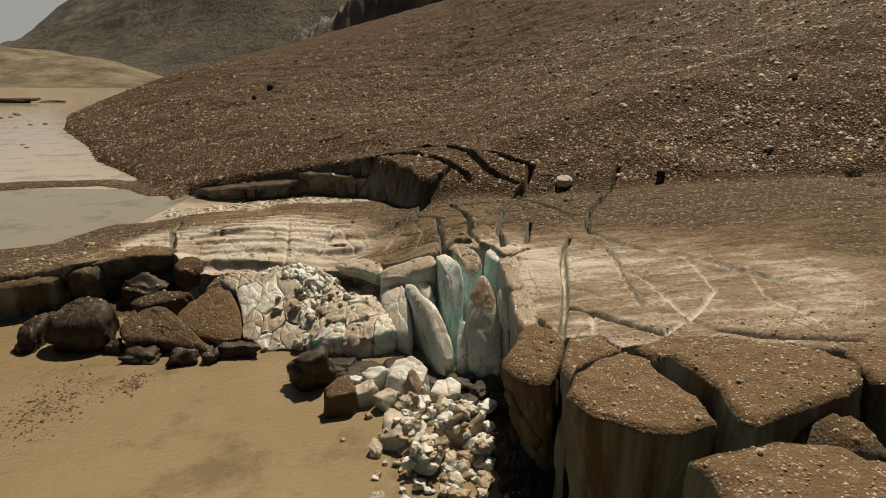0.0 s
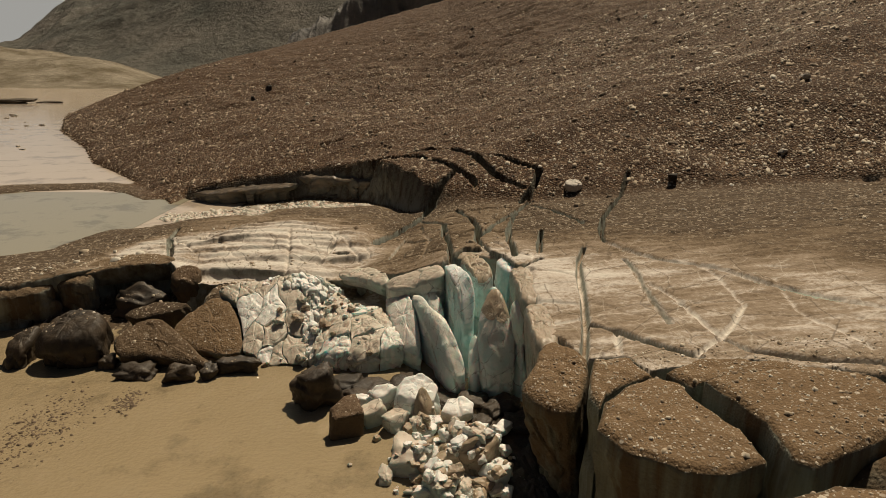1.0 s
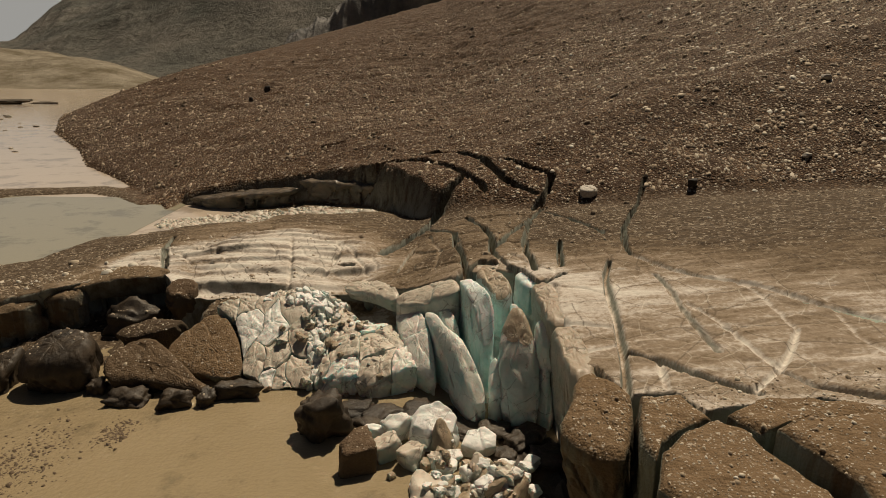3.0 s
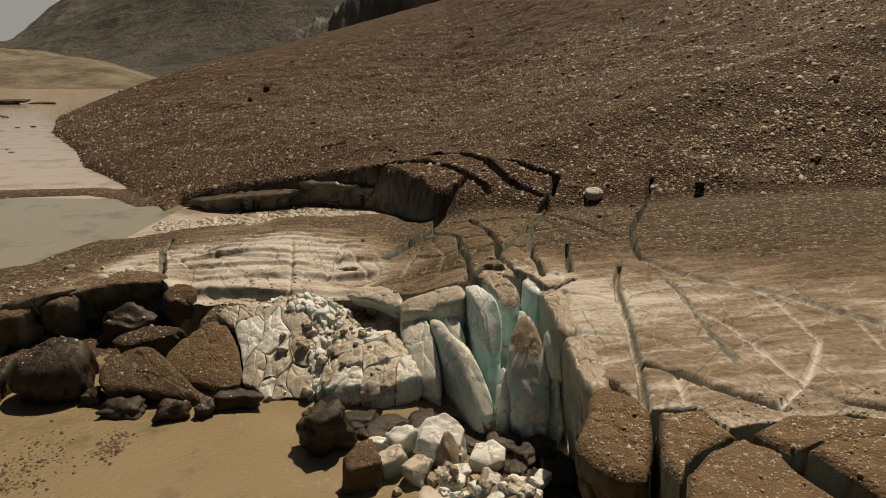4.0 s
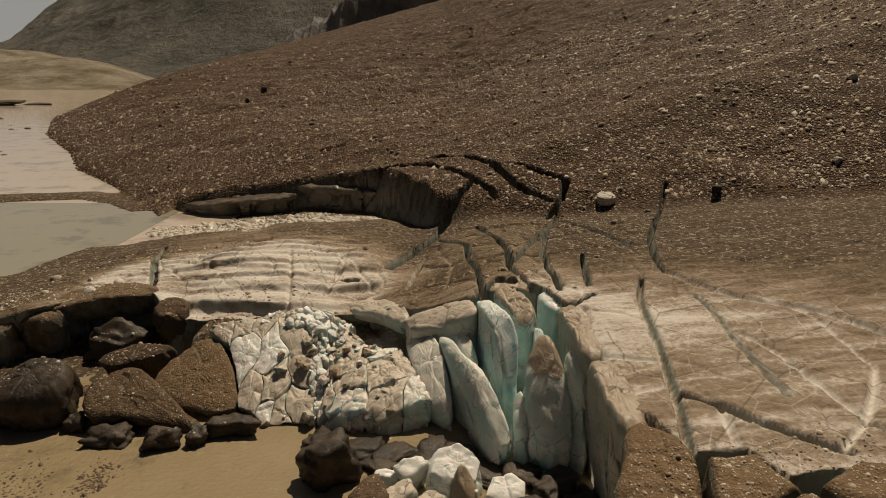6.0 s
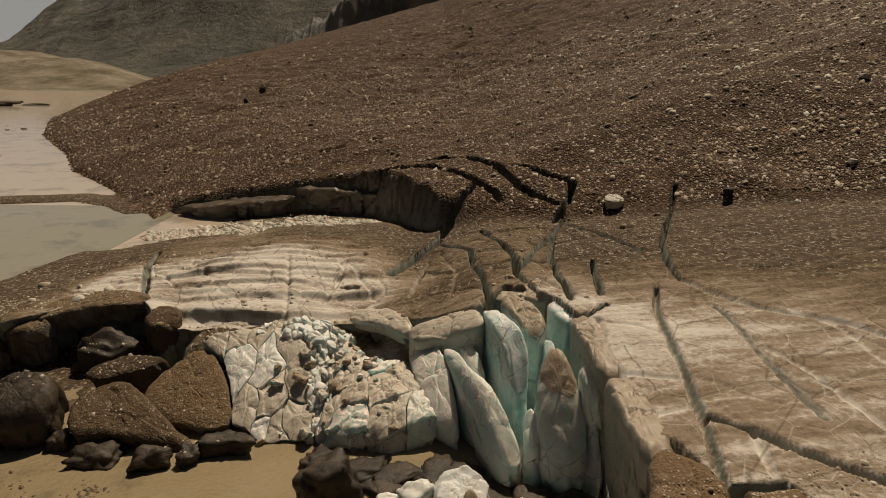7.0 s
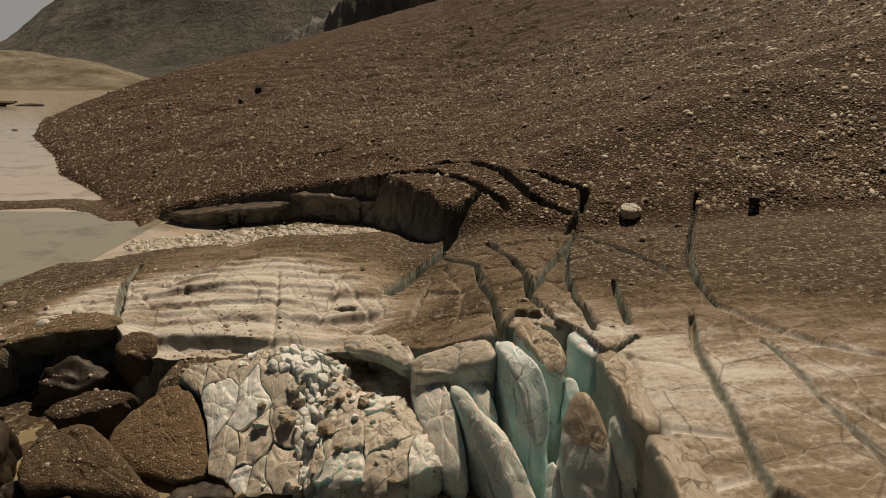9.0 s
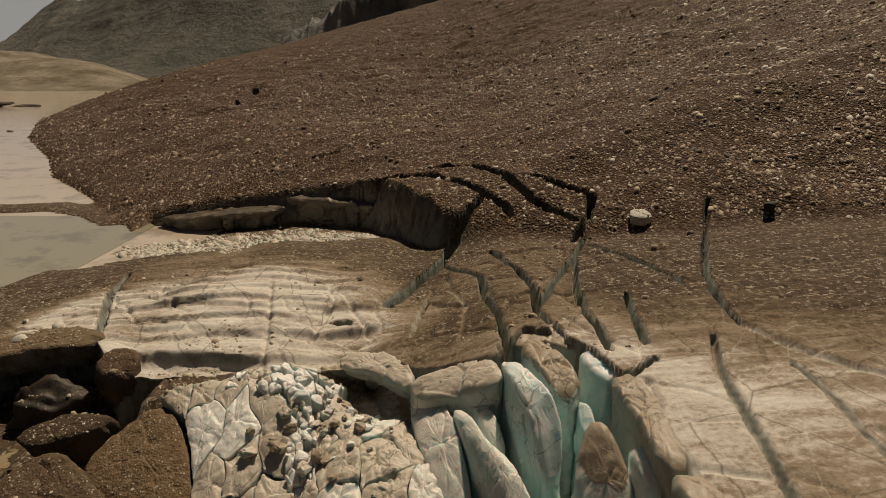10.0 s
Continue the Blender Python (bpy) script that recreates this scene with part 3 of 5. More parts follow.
SOIL = np.where(ON_ICE > 0.5, SOIL, np.where(GX < -9, 1.0, 0.3 + 0.5 * ramp(fbm(GX, GY, 2.5, 4) + 0.4)))
slope_y, slope_x = np.gradient(GZ)
steep = ramp((np.hypot(slope_x / np.gradient(GX, axis=1), slope_y / np.gradient(GY, axis=0)) - 1.2) / 2.0) * (GY < 75) * (GY > 8) * ramp(1 - CUT * 30) * (0.3 + 0.7 * ramp((-4 - GX) / 1.5))
GX2 = GX + steep * (0.30 * fbm(GX + 1.9 * GZ, GY * 1.2 - 1.1 * GZ, 1.5, 4) + 0.12 * fbm(GX, GZ * 2.2 + GY, 0.5, 2))
GY2 = GY + steep * (0.45 * fbm(GX * 0.8 - 1.3 * GZ + 40, GY + 2.1 * GZ, 1.7, 4) + 0.16 * fbm(GX * 0.3 + 9, GZ * 2.6, 0.5, 3))
lower = np.sin(np.pi * np.clip(ON_ICE, 0, 1) ** 0.6) * (GY < 36)
GY2 = GY2 + lower * (0.9 * ramp((GX + 22) / 2) * ramp((-13.8 - GX) / 1) + 0.45 * ramp((GX + 14) / 1) * ramp((-0.4 - GX) / 1))
GZ[(GZ < 0) & (GX < -27) & (GY > 30)] -= 0.4
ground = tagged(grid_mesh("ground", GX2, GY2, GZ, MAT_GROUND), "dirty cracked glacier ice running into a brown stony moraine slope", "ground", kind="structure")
attribute(ground, "soil", SOIL)
attribute(ground, "moraine", BACK * ON_ICE)

# ---- water ----
wx = graded(-900, -20, 2, 600, 1.0, 1.12)
wy = np.append(graded(-300, 8, 26, 44, 1.0, 1.12)[:-1], 45.0)
WX, WY = np.meshgrid(wx, wy)
tagged(grid_mesh("water", WX, WY, WX * 0.0, MAT_WATER), "silty ochre brown water with small ripples over shoals", "water", kind="structure")
LX, LY = np.meshgrid(wx, graded(45, 45.01, 60, 900, 1.0, 1.12)[1:])
LY[0, :] = 45.0
tagged(grid_mesh("lake", LX, LY, LX * 0.0, MAT_LAKE), "calm brown glacial lake reaching to far hills, sky reflection painted in its colour", "water", kind="structure")


# ---- mountains and hills ----
def far_range(name, u, d, height, mat, label):
    U, D = np.meshgrid(u, d)
    X, Y = U * D, D
    ob = grid_mesh(name, X, Y, height(X, Y, U, D), mat)
    return tagged(ob, label, "mountain", kind="structure")


def mountain_height(X, Y, U, D):
    top = np.interp(U, [-1.2, -0.76, -0.70, -0.675, -0.645, -0.60, -0.58, -0.565, -0.555, -0.54, -0.47, -0.3, 0.0, 0.8], [0.005, 0.022, 0.034, 0.036, 0.060, 0.088, 0.100, 0.097, 0.093, 0.098, 0.14, 0.26, 0.36, 0.4])
    broad = np.interp(U, [-1.2, -0.76, -0.70, -0.645, -0.60, -0.54, -0.47, -0.3, 0.0, 0.8], [0.005, 0.022, 0.034, 0.058, 0.082, 0.105, 0.14, 0.26, 0.36, 0.4])
    rise = ramp((D - 620) / 700) ** 1.1
    top = broad + (top - broad) * rise ** 8
    z = rise * (top * 1320 + 12.5) * (1 - 0.3 * ramp((D - 1330) / 400))
    return z + rise * (1 - rise * 0.75) * (60 * fbm(X, Y, 300, 7, True) + 22 * fbm(X, Y, 70, 5, True)) - 4


def hill_height(X, Y, U, D):
    top = np.interp(U, [-1.2, -0.71, -0.66, -0.63, -0.57, -0.525, -0.49, -0.455, -0.43], [0.03, 0.031, 0.025, 0.024, 0.017, 0.008, -0.004, -0.016, -0.024])
    rise = ramp((D - 375) / 150)
    return rise * (top * 525 + 13.5) + rise * (2.6 * fbm(X, Y, 45, 5, True)) - 1.5 - 25 * ramp((D - 540) / 120)


# rock colours greyed so that they carry the haze of distance
MAT_MOUNTAIN = rock_face_material("haze_greyed_mountain", (0.062, 0.066, 0.052), (0.215, 0.187, 0.157), 0.007)
MAT_HILL = rock_face_material("grassy_hill", (0.135, 0.10, 0.05), (0.42, 0.36, 0.275), 0.045)
far_range("mountain", np.linspace(-1.0, 0.3, 420), np.linspace(600, 1700, 190), mountain_height, MAT_MOUNTAIN, "brown mountainside with gullies and thin grass, haze painted into its colour")
far_range("hill", np.linspace(-1.3, -0.36, 260), np.linspace(368, 680, 110), hill_height, MAT_HILL, "low ochre grassy hill with pale rock ribs by the lake")

tagged(grid_mesh("pond", *np.meshgrid(np.linspace(-75, -26, 20), np.linspace(36, 63.5, 20)), np.full((20, 20), 0.02), MAT_POND), "still grey-green meltwater pond beside the ice", "pond", kind="structure")


def cliff_height(X, Y, U, D):
    rise = ramp((D - 690 + 30 * fbm(X, Y * 0.3, 40, 4)) / 50)
    top = np.interp(U, [-0.30, -0.262, -0.22, -0.17, -0.136, -0.05], [0.0, 0.045, 0.068, 0.098, 0.12, 0.17])
    return rise * top * 740 + rise * (12 * fbm(X * 3, Y, 60, 5, True)) + 5


MAT_CLIFF = rock_face_material("dark_cliff", (0.10, 0.098, 0.098), (0.30, 0.28, 0.26), 0.02)
far_range("rock_cliff", np.linspace(-0.32, 0.0, 200), np.linspace(650, 800, 70), cliff_height, MAT_CLIFF, "dark steep rock cliff with vertical ribs above the moraine")


haze = bpy.data.materials.new("hazy_sky")
haze.use_nodes = True
hb = haze.node_tree.nodes["Principled BSDF"]
hb.inputs["Base Color"].default_value = (0, 0, 0, 1)
hb.inputs["Emission Color"].default_value = (0.52, 0.54, 0.56, 1)
hb.inputs["Emission Strength"].default_value = 0.85
bx, bz = np.meshgrid(np.linspace(-4200, 2600, 8), np.linspace(-100, 1500, 6))
tagged(grid_mesh("backdrop", bx, bx * 0 + 2600, bz, haze), "pale hazy sky behind the mountains", "sky", kind="structure")


# ---- shapes ----
def sphere_points(level):
    bm = bmesh.new()
    bmesh.ops.create_icosphere(bm, subdivisions=level, radius=1.0)
    verts = np.array([v.co[:] for v in bm.verts])
    faces = [[v.index for v in f.verts] for f in bm.faces]
    bm.free()
    return verts / np.linalg.norm(verts, axis=1)[:, None], faces


SPHERES = {k: sphere_points(k) for k in (1, 2, 3, 4)}
SPHERES[0] = (np.array([[1, 0, 0], [-1, 0, 0], [0, 1, 0], [0, -1, 0], [0, 0, 1], [0, 0, -1]], float), [[0, 2, 4], [2, 1, 4], [1, 3, 4], [3, 0, 4], [2, 0, 5], [1, 2, 5], [3, 1, 5], [0, 3, 5]])


def cut_stone(seed, level=3, planes=6, rough=0.05, edge=0.010):
    """A broken block: a ball cut by skewed box faces and a few chance planes, with worn edges and a rough skin; about 1 across."""
    r = np.random.RandomState(seed)
    v, faces = SPHERES[level]
    box = np.array([[1, 0, 0], [-1, 0, 0], [0, 1, 0], [0, -1, 0], [0, 0, 1], [0, 0, -1]]) + r.normal(0, 0.22, (6, 3))
    n = np.vstack([box, r.normal(size=(planes, 3))])
    n /= np.linalg.norm(n, axis=1)[:, None]
    d = np.concatenate([r.uniform(0.34, 0.46, 6), r.uniform(0.36, 0.56, planes)])
    reach = d[None, :] / np.maximum(v @ n.T, 1e-3)
    low = reach.min(1)
    rad = low - edge * np.log(np.exp(-(reach - low[:, None]) / edge).sum(1))
    p = v * np.clip(rad, 0.12, 0.9)[:, None]
    if rough:
        bumps = np.array([noise.fractal(Vector(q) * 3 + Vector((seed, 0, 0)), 0.9, 2.0, 5) for q in p])
        p = p * (1 + rough * bumps)[:, None]
    return p, faces


def lump(name, seed, place, size, mat, label, category, yaw=0, tip=0, level=3, rough=0.06, planes=6, sink=0.12, group="", smooth=True):
    """A single block of ice or stone, its foot at place."""
    p, faces = cut_stone(seed, level, planes, rough)
    lo, hi = p.min(0), p.max(0)
    p = (p - (lo + hi) / 2) / (hi - lo) * np.array(size)
    ob = mesh_object(name, [tuple(q) for q in p], faces, mat, None, smooth)
    ob.matrix_world = pose(place[0], place[1], place[2] + size[2] * (0.5 - sink), tip, tip * 0.5, yaw)
    return tagged(ob, label, category, group)


def inside_spread(outline, count):
    """The outline, resampled evenly."""
    pts = outline + outline[:1]
    legs = [math.dist(a, b) for a, b in zip(pts, pts[1:])]
    total, out = sum(legs), []
    for k in range(count):
        s = total * k / count
        for (a, b), leg in zip(zip(pts, pts[1:]), legs):
            if s <= leg:
                out.append((a[0] + (b[0] - a[0]) * s / leg, a[1] + (b[1] - a[1]) * s / leg))
                break
            s -= leg
    return np.array(out)


def ice_slab(name, outline, top, base, mat, label, category, seed=0, tilt=(0, 0), dome=0.12, flare=0.0, edge=0.14, rough=0.1, crown=None, around=96, deep=26, group="", waist=0.0, chip=0.0, crust=None, crust_name="gravel_crust", crust_label="crust of brown gravel", reach=10):
    """A block stood up from its outline: rounded upper edge, rough walls, uneven top. crown(x, y): more height."""
    rim = inside_spread(outline, around)
    c = rim.mean(0)
    off = Vector((seed * 3.7, seed * 1.3, 0))
    verts, rings = [], []
    for s in (0.02, 0.12, 0.24, 0.36, 0.48, 0.60, 0.70, 0.79, 0.87, 0.93, 0.97, 0.995):
        ring = []
        for x, y in c + (rim - c) * s:
            z = top + tilt[0] * (x - c[0]) + tilt[1] * (y - c[1]) + dome * (1 - s * s) - edge * max(0, (s - 0.8) / 0.2) ** 2.5
            if crown:
                z += crown(x, y)
            z += 0.07 * noise.fractal(Vector((x, y, 0)) * 1.6 + off, 0.9, 2.0, 4) + chip * (noise.cell(Vector((x * 1.7, y * 1.1, 0)) + off) - 0.5) * 0.5 + chip * noise.ridged_multi_fractal(Vector((x, y, 0)) * 0.8 + off, 0.9, 2.0, 4, 1.0, 2.0) * 0.3
            ring.append(len(verts))
            verts.append([x, y, z])
        rings.append(ring)
    for k in range(1, deep + 1):
        f = k / deep
        ring = []
        for j, (x, y) in enumerate(rim):
            x0, y0, z0 = verts[rings[11][j]]
            z = z0 - edge * 0.3 - (z0 - base) * f ** 1.2
            out = Vector((x - c[0], y - c[1], 0)).normalized()
            d = flare * f - waist * math.sin(math.pi * min(1, f * 1.3)) + rough * 1.5 * (noise.fractal(Vector((x, y, z * 0.55)) * 0.9 + off, 1.0, 2.0, 4)) + rough * 0.5 * noise.fractal(Vector((x, y, z)) * 4 + off, 0.9, 2.0, 3)
            d += rough * 1.2 * (noise.cell(Vector((x * 0.9, y * 0.9, z * 0.7)) + off) - 0.5) * min(1, f * 3)
            d *= min(1, f * 5)
            ring.append(len(verts))
            verts.append([x + out.x * d, y + out.y * d, z])
        rings.append(ring)
    faces = [rings[0][::1]]
    for a, b in zip(rings, rings[1:]):
        for j in range(around):
            k = (j + 1) % around
            faces.append([a[j], b[j], b[k], a[k]])
    area = sum(p[0] * q[1] - q[0] * p[1] for p, q in zip(rim, np.roll(rim, -1, 0)))
    if area < 0:
        faces = [f[::-1] for f in faces]
    low = np.array([c[0], c[1], base])
    ob = mesh_object(name, [tuple(np.array(v) - low) for v in verts], faces, mat)
    ob.location = low
    if crust:
        keep = [f for k, f in enumerate(faces) if k <= around * reach]
        used = sorted({i for f in keep for i in f})
        index = {i: k for k, i in enumerate(used)}
        lift = [np.array(verts[i]) - low + np.array((0, 0, 0.03 - (0.05 if i // around >= 10 else 0))) for i in used]
        cover = mesh_object(crust_name, [tuple(v) for v in lift], [[index[i] for i in f] for f in keep], crust, ob)
        tagged(cover, crust_label)
    return tagged(ob, label, category, group)


def soften(rim, times):
    """Cuts the corners of a closed outline."""
    rim = np.array(rim, float)
    for k in range(times):
        nxt = np.roll(rim, -1, 0)
        rim = np.stack([rim * 0.78 + nxt * 0.22, rim * 0.22 + nxt * 0.78], 1).reshape(-1, rim.shape[1])
    return rim


def even(rim, count):
    legs = np.linalg.norm(np.roll(rim, -1, 0)[:, :2] - rim[:, :2], axis=1)
    at = np.concatenate([[0], np.cumsum(legs)])
    closed = np.vstack([rim, rim[:1]])
    s = np.linspace(0, at[-1], count, endpoint=False)
    return np.stack([np.interp(s, at, closed[:, k]) for k in range(3)], -1)


def facet(p, scale):
    """Broken faces: a flat, tilted level for each chance cell, and how near the joint between two cells is."""
    d, pts = noise.voronoi(p * scale)
    tilt = noise.noise_vector(pts[0] * 3.1)
    return tilt.dot(p * scale - pts[0]) * 1.3 + 0.5 * noise.noise(pts[0] * 5.7), d[1] - d[0]


def serac(name, rim, foot, mat, label, category, seed, lean=(0, 0), grow=1.0, bevel=0.10, dome=0.05, rough=0.07, under=0.0, soft=1, bow=1.0, group="", grit=0.035, fine=0.065, crest=None, drop=0.9):
    """A broken piece of ice: an upper face within a rim of uneven height, a worn edge, and scalloped walls down to its foot.
    lean, grow: how the foot is moved and sized against the rim; under: how far the lower wall is cut back."""
    rim = soften(rim, soft)
    reach = np.linalg.norm(np.roll(rim, -1, 0)[:, :2] - rim[:, :2], axis=1).sum()
    around, deep = int(np.clip(reach / fine, 24, 150)), int(np.clip((rim[:, 2].mean() - foot) / fine * 0.8, 8, 46))
    rim = even(rim, around)
    c = rim.mean(0)
    flat = rim - c
    slope = np.linalg.lstsq(np.c_[flat[:, :2], np.ones(around)], flat[:, 2], rcond=None)[0]
    plane = flat[:, :2] @ slope[:2]
    off = Vector((seed * 3.7, seed * 1.9, seed * 0.7))
    size = np.linalg.norm(flat[:, :2], axis=1).mean()
    verts, rings = [], []
    for s in np.append(np.linspace(0.03, 0.94, int(np.clip(size / fine * 0.9, 8, 26))), 0.98):
        ring = []
        for k in range(around):
            x, y = c[:2] + flat[k, :2] * s
            z = c[2] + plane[k] * s + (flat[k, 2] - plane[k]) * s ** 2 + dome * (1 - s * s) - bevel * max(0, (s - 0.72) / 0.28) ** 2.4
            p = Vector((x, y, 0)) + off
            one, gap = facet(p, 0.9)
            two, gap2 = facet(p, 2.7)
            z += grit * (2.4 * one + 1.1 * two + 0.7 * noise.fractal(p * 3, 0.8, 2.0, 4) - 1.2 * max(0, 1 - gap / 0.07) - 0.6 * max(0, 1 - gap2 / 0.12))
            ring.append(len(verts))
            verts.append((x, y, z))
        rings.append(ring)
    top = [verts[i] for i in rings[-1]]
    sunk = np.array([c[0] + lean[0], c[1] + lean[1]])
    for j in range(1, deep + 1):
        f = (j / deep) ** 1.15
        ring = []
        for k in range(around):
            x0, y0 = rim[k, :2]
            g = f ** bow
            x, y = np.array((x0, y0)) * (1 - g) + (sunk + flat[k, :2] * grow) * g
            z = top[k][2] - bevel * 0.35 * min(1, f * 12) + (foot - top[k][2]) * f
            n = flat[k, :2] / (np.linalg.norm(flat[k, :2]) + 1e-6)
            p = Vector((x, y, z * 0.7)) + off
            one, gap = facet(p, 0.75)
            two, gap2 = facet(p, 2.2)
            d = rough * (2.2 * one + 0.9 * two + 0.6 * noise.fractal(p * 2.6, 0.9, 2.0, 4) - 0.9 * max(0, 1 - gap / 0.06))
            d = d * min(1, f * 6) - under * float(ramp((f - 0.35) / 0.4))
            ring.append(len(verts))
            verts.append((x + n[0] * d, y + n[1] * d, z))
        rings.append(ring)
    faces = [rings[0]]
    for a, b in zip(rings, rings[1:]):
        for k in range(around):
            m = (k + 1) % around
            faces.append([a[k], b[k], b[m], a[m]])
    if sum(p[0] * q[1] - q[0] * p[1] for p, q in zip(rim, np.roll(rim, -1, 0))) < 0:
        faces = [f[::-1] for f in faces]
    low = np.array([c[0], c[1], foot])
    ob = mesh_object(name, [tuple(np.array(v) - low) for v in verts], faces, mat)
    ob.location = low
    if crest:
        high = max(v[2] for v in verts) - drop
        keep = [f for f in faces[:1 + (len(rings) - deep - 1) * around] if min(verts[i][2] + 0.25 * noise.noise(Vector(verts[i]) * 2.5) for i in f) > high]
        used = sorted({i for f in keep for i in f})
        index = {i: k for k, i in enumerate(used)}
        skin = [tuple(np.array(verts[i]) - low + np.array((0, 0, 0.012))) for i in used]
        tagged(mesh_object("crest", skin, [[index[i] for i in f] for f in keep], crest, ob), "brown stained crest")
    return tagged(ob, label, category, group)


def cells(outline, seeds):
    """The pieces of an outline, each nearest to one seed."""
    out = []
    for i, p in enumerate(seeds):
        poly = list(outline)
        for j, q in enumerate(seeds):
            if i == j or not poly:
                continue
            m, n = ((p[0] + q[0]) / 2, (p[1] + q[1]) / 2), (q[0] - p[0], q[1] - p[1])
            side = [(v[0] - m[0]) * n[0] + (v[1] - m[1]) * n[1] for v in poly]
            kept = []
            for k in range(len(poly)):
                a, b, sa, sb = poly[k], poly[(k + 1) % len(poly)], side[k], side[(k + 1) % len(poly)]
                if sa <= 0:
                    kept.append(a)
                if sa * sb < 0:
                    u = sa / (sa - sb)
                    kept.append((a[0] + (b[0] - a[0]) * u, a[1] + (b[1] - a[1]) * u))
            poly = kept
        out.append(poly)
    return out


def shatter(outline, count, squash, seed, height, foot, mats, label, group, gap=0.05, lift=0.12, tip=0.12, rough=0.05, under=0.1, bevel=0.1, grit=0.035, lean=(0, 0), soft=1):
    """Ice broken in place: pieces that fit together with open joints. squash: how much longer the pieces run along y."""
    r = random.Random(seed)
    xs, ys = [p[0] for p in outline], [p[1] for p in outline]
    seeds = []
    while len(seeds) < count:
        best = None
        for k in range(8):
            q = (r.uniform(min(xs), max(xs)), r.uniform(min(ys), max(ys)))
            inside = sum((a[1] > q[1]) != (b[1] > q[1]) and q[0] < (b[0] - a[0]) * (q[1] - a[1]) / (b[1] - a[1]) + a[0] for a, b in zip(outline, outline[1:] + outline[:1])) % 2
            if inside:
                d = min((math.hypot(q[0] - s[0], (q[1] - s[1]) / squash) for s in seeds), default=9)
                if best is None or d > best[0]:
                    best = (d, q)
        if best:
            seeds.append(best[1])
    pull = lambda v: (v[0], v[1] / squash)
    for k, poly in enumerate(cells([pull(v) for v in outline], [pull(v) for v in seeds])):
        if len(poly) < 3:
            continue
        poly = [(x, y * squash) for x, y in poly]
        dense = []
        for p, q in zip(poly, poly[1:] + poly[:1]):
            n = max(1, int(math.dist(p, q) / 0.16))
            for j in range(n):
                v = Vector((p[0] + (q[0] - p[0]) * j / n, p[1] + (q[1] - p[1]) * j / n, 0))
                w = noise.noise_vector(v * 1.1) * 0.22 + noise.noise_vector(v * 4.0) * 0.05
                dense.append((v.x + w.x, v.y + w.y))
        poly = dense
        c = (sum(p[0] for p in poly) / len(poly), sum(p[1] for p in poly) / len(poly))
        up, tx, ty = r.uniform(-lift, lift), r.uniform(-tip, tip), r.uniform(-tip, tip)
        rim = []
        for x, y in poly:
            n = math.hypot(x - c[0], y - c[1]) + 1e-6
            x, y = x - (x - c[0]) / n * min(gap, n * 0.4), y - (y - c[1]) / n * min(gap, n * 0.4)
            rim.append((x, y, float(height(x, y)) + 0.10 * noise.noise(Vector((x, y, 3)) * 1.7) + up + tx * (x - c[0]) + ty * (y - c[1])))
        wide = max(math.dist(p[:2], q[:2]) for p in rim for q in rim)
        if wide < 0.2:
            continue
        serac("ice_plate", rim, foot, mats[r.randrange(len(mats))], label, "ice plate", seed * 40 + k, lean, 1.0, min(bevel, wide * 0.08), 0.03 * wide, rough, under, soft, group=group, grit=grit, fine=0.055)


# ---- debris-covered slabs broken off the ice edge ----
SLAB = "ice slab covered with brown gravel, bare grey-green ice walls"
ice_slab("ice_slab", [(3.15, 13.2), (3.6, 14.35), (4.4, 15.1), (5.2, 15.55), (5.7, 15.1), (5.9, 13.9), (6.35, 12.9), (6.3, 11.8), (5.2, 11.5), (4.5, 11.65), (3.6, 12.4)], 4.95, -0.5, MAT_SLAB, SLAB, "ice slab", 1, (0.05, 0.0), 0.06, -0.25, edge=0.09, group="slabs at the ice edge", crust=MAT_CRUST)
ice_slab("ice_slab", [(6.0, 14.4), (6.6, 14.75), (7.8, 14.95), (9.2, 15.0), (10.3, 14.5), (10.6, 13.7), (10.2, 12.9), (9.4, 12.3), (8.0, 11.7), (6.9, 11.2), (6.55, 11.4), (6.65, 12.7), (6.25, 13.7)], 5.5, -0.5, MAT_SLAB, SLAB, "ice slab", 2, (0.03, 0.02), 0.06, 0.1, edge=0.09, group="slabs at the ice edge", crust=MAT_CRUST)
ice_slab("ice_slab", [(4.95, 10.1), (5.8, 10.4), (7.0, 10.75), (8.0, 10.6), (8.2, 10.1), (9.4, 10.0), (12.5, 9.6), (13, 6.5), (8, 5.8), (5.6, 7.0), (5.2, 8.8), (5.2, 9.6)], 5.4, -0.5, MAT_SLAB, SLAB, "ice slab", 3, (0.02, 0.0), 0.06, 0.2, edge=0.09, group="slabs at the ice edge", crust=MAT_CRUST)
ice_slab("ice_slab", [(3.95, 16.9), (5.0, 16.95), (5.35, 15.8), (4.3, 15.25), (3.75, 14.75), (3.5, 14.3), (3.35, 14.9), (3.6, 15.9)], 4.75, -0.4, MAT_SLAB, SLAB, "ice slab", 4, (0.0, 0.02), 0.08, 0.0, group="slabs at the ice edge", crust=MAT_CRUST)
ice_slab("ice_slab", [(5.55, 15.6), (6.4, 16.15), (8.3, 15.95), (10.2, 15.1), (9.2, 15.15), (7.8, 15.1), (6.5, 14.95), (5.9, 14.75)], 5.2, -0.4, MAT_SLAB, SLAB, "ice slab", 5, (0.05, 0.0), 0.05, 0.0, group="slabs at the ice edge", crust=MAT_CRUST)
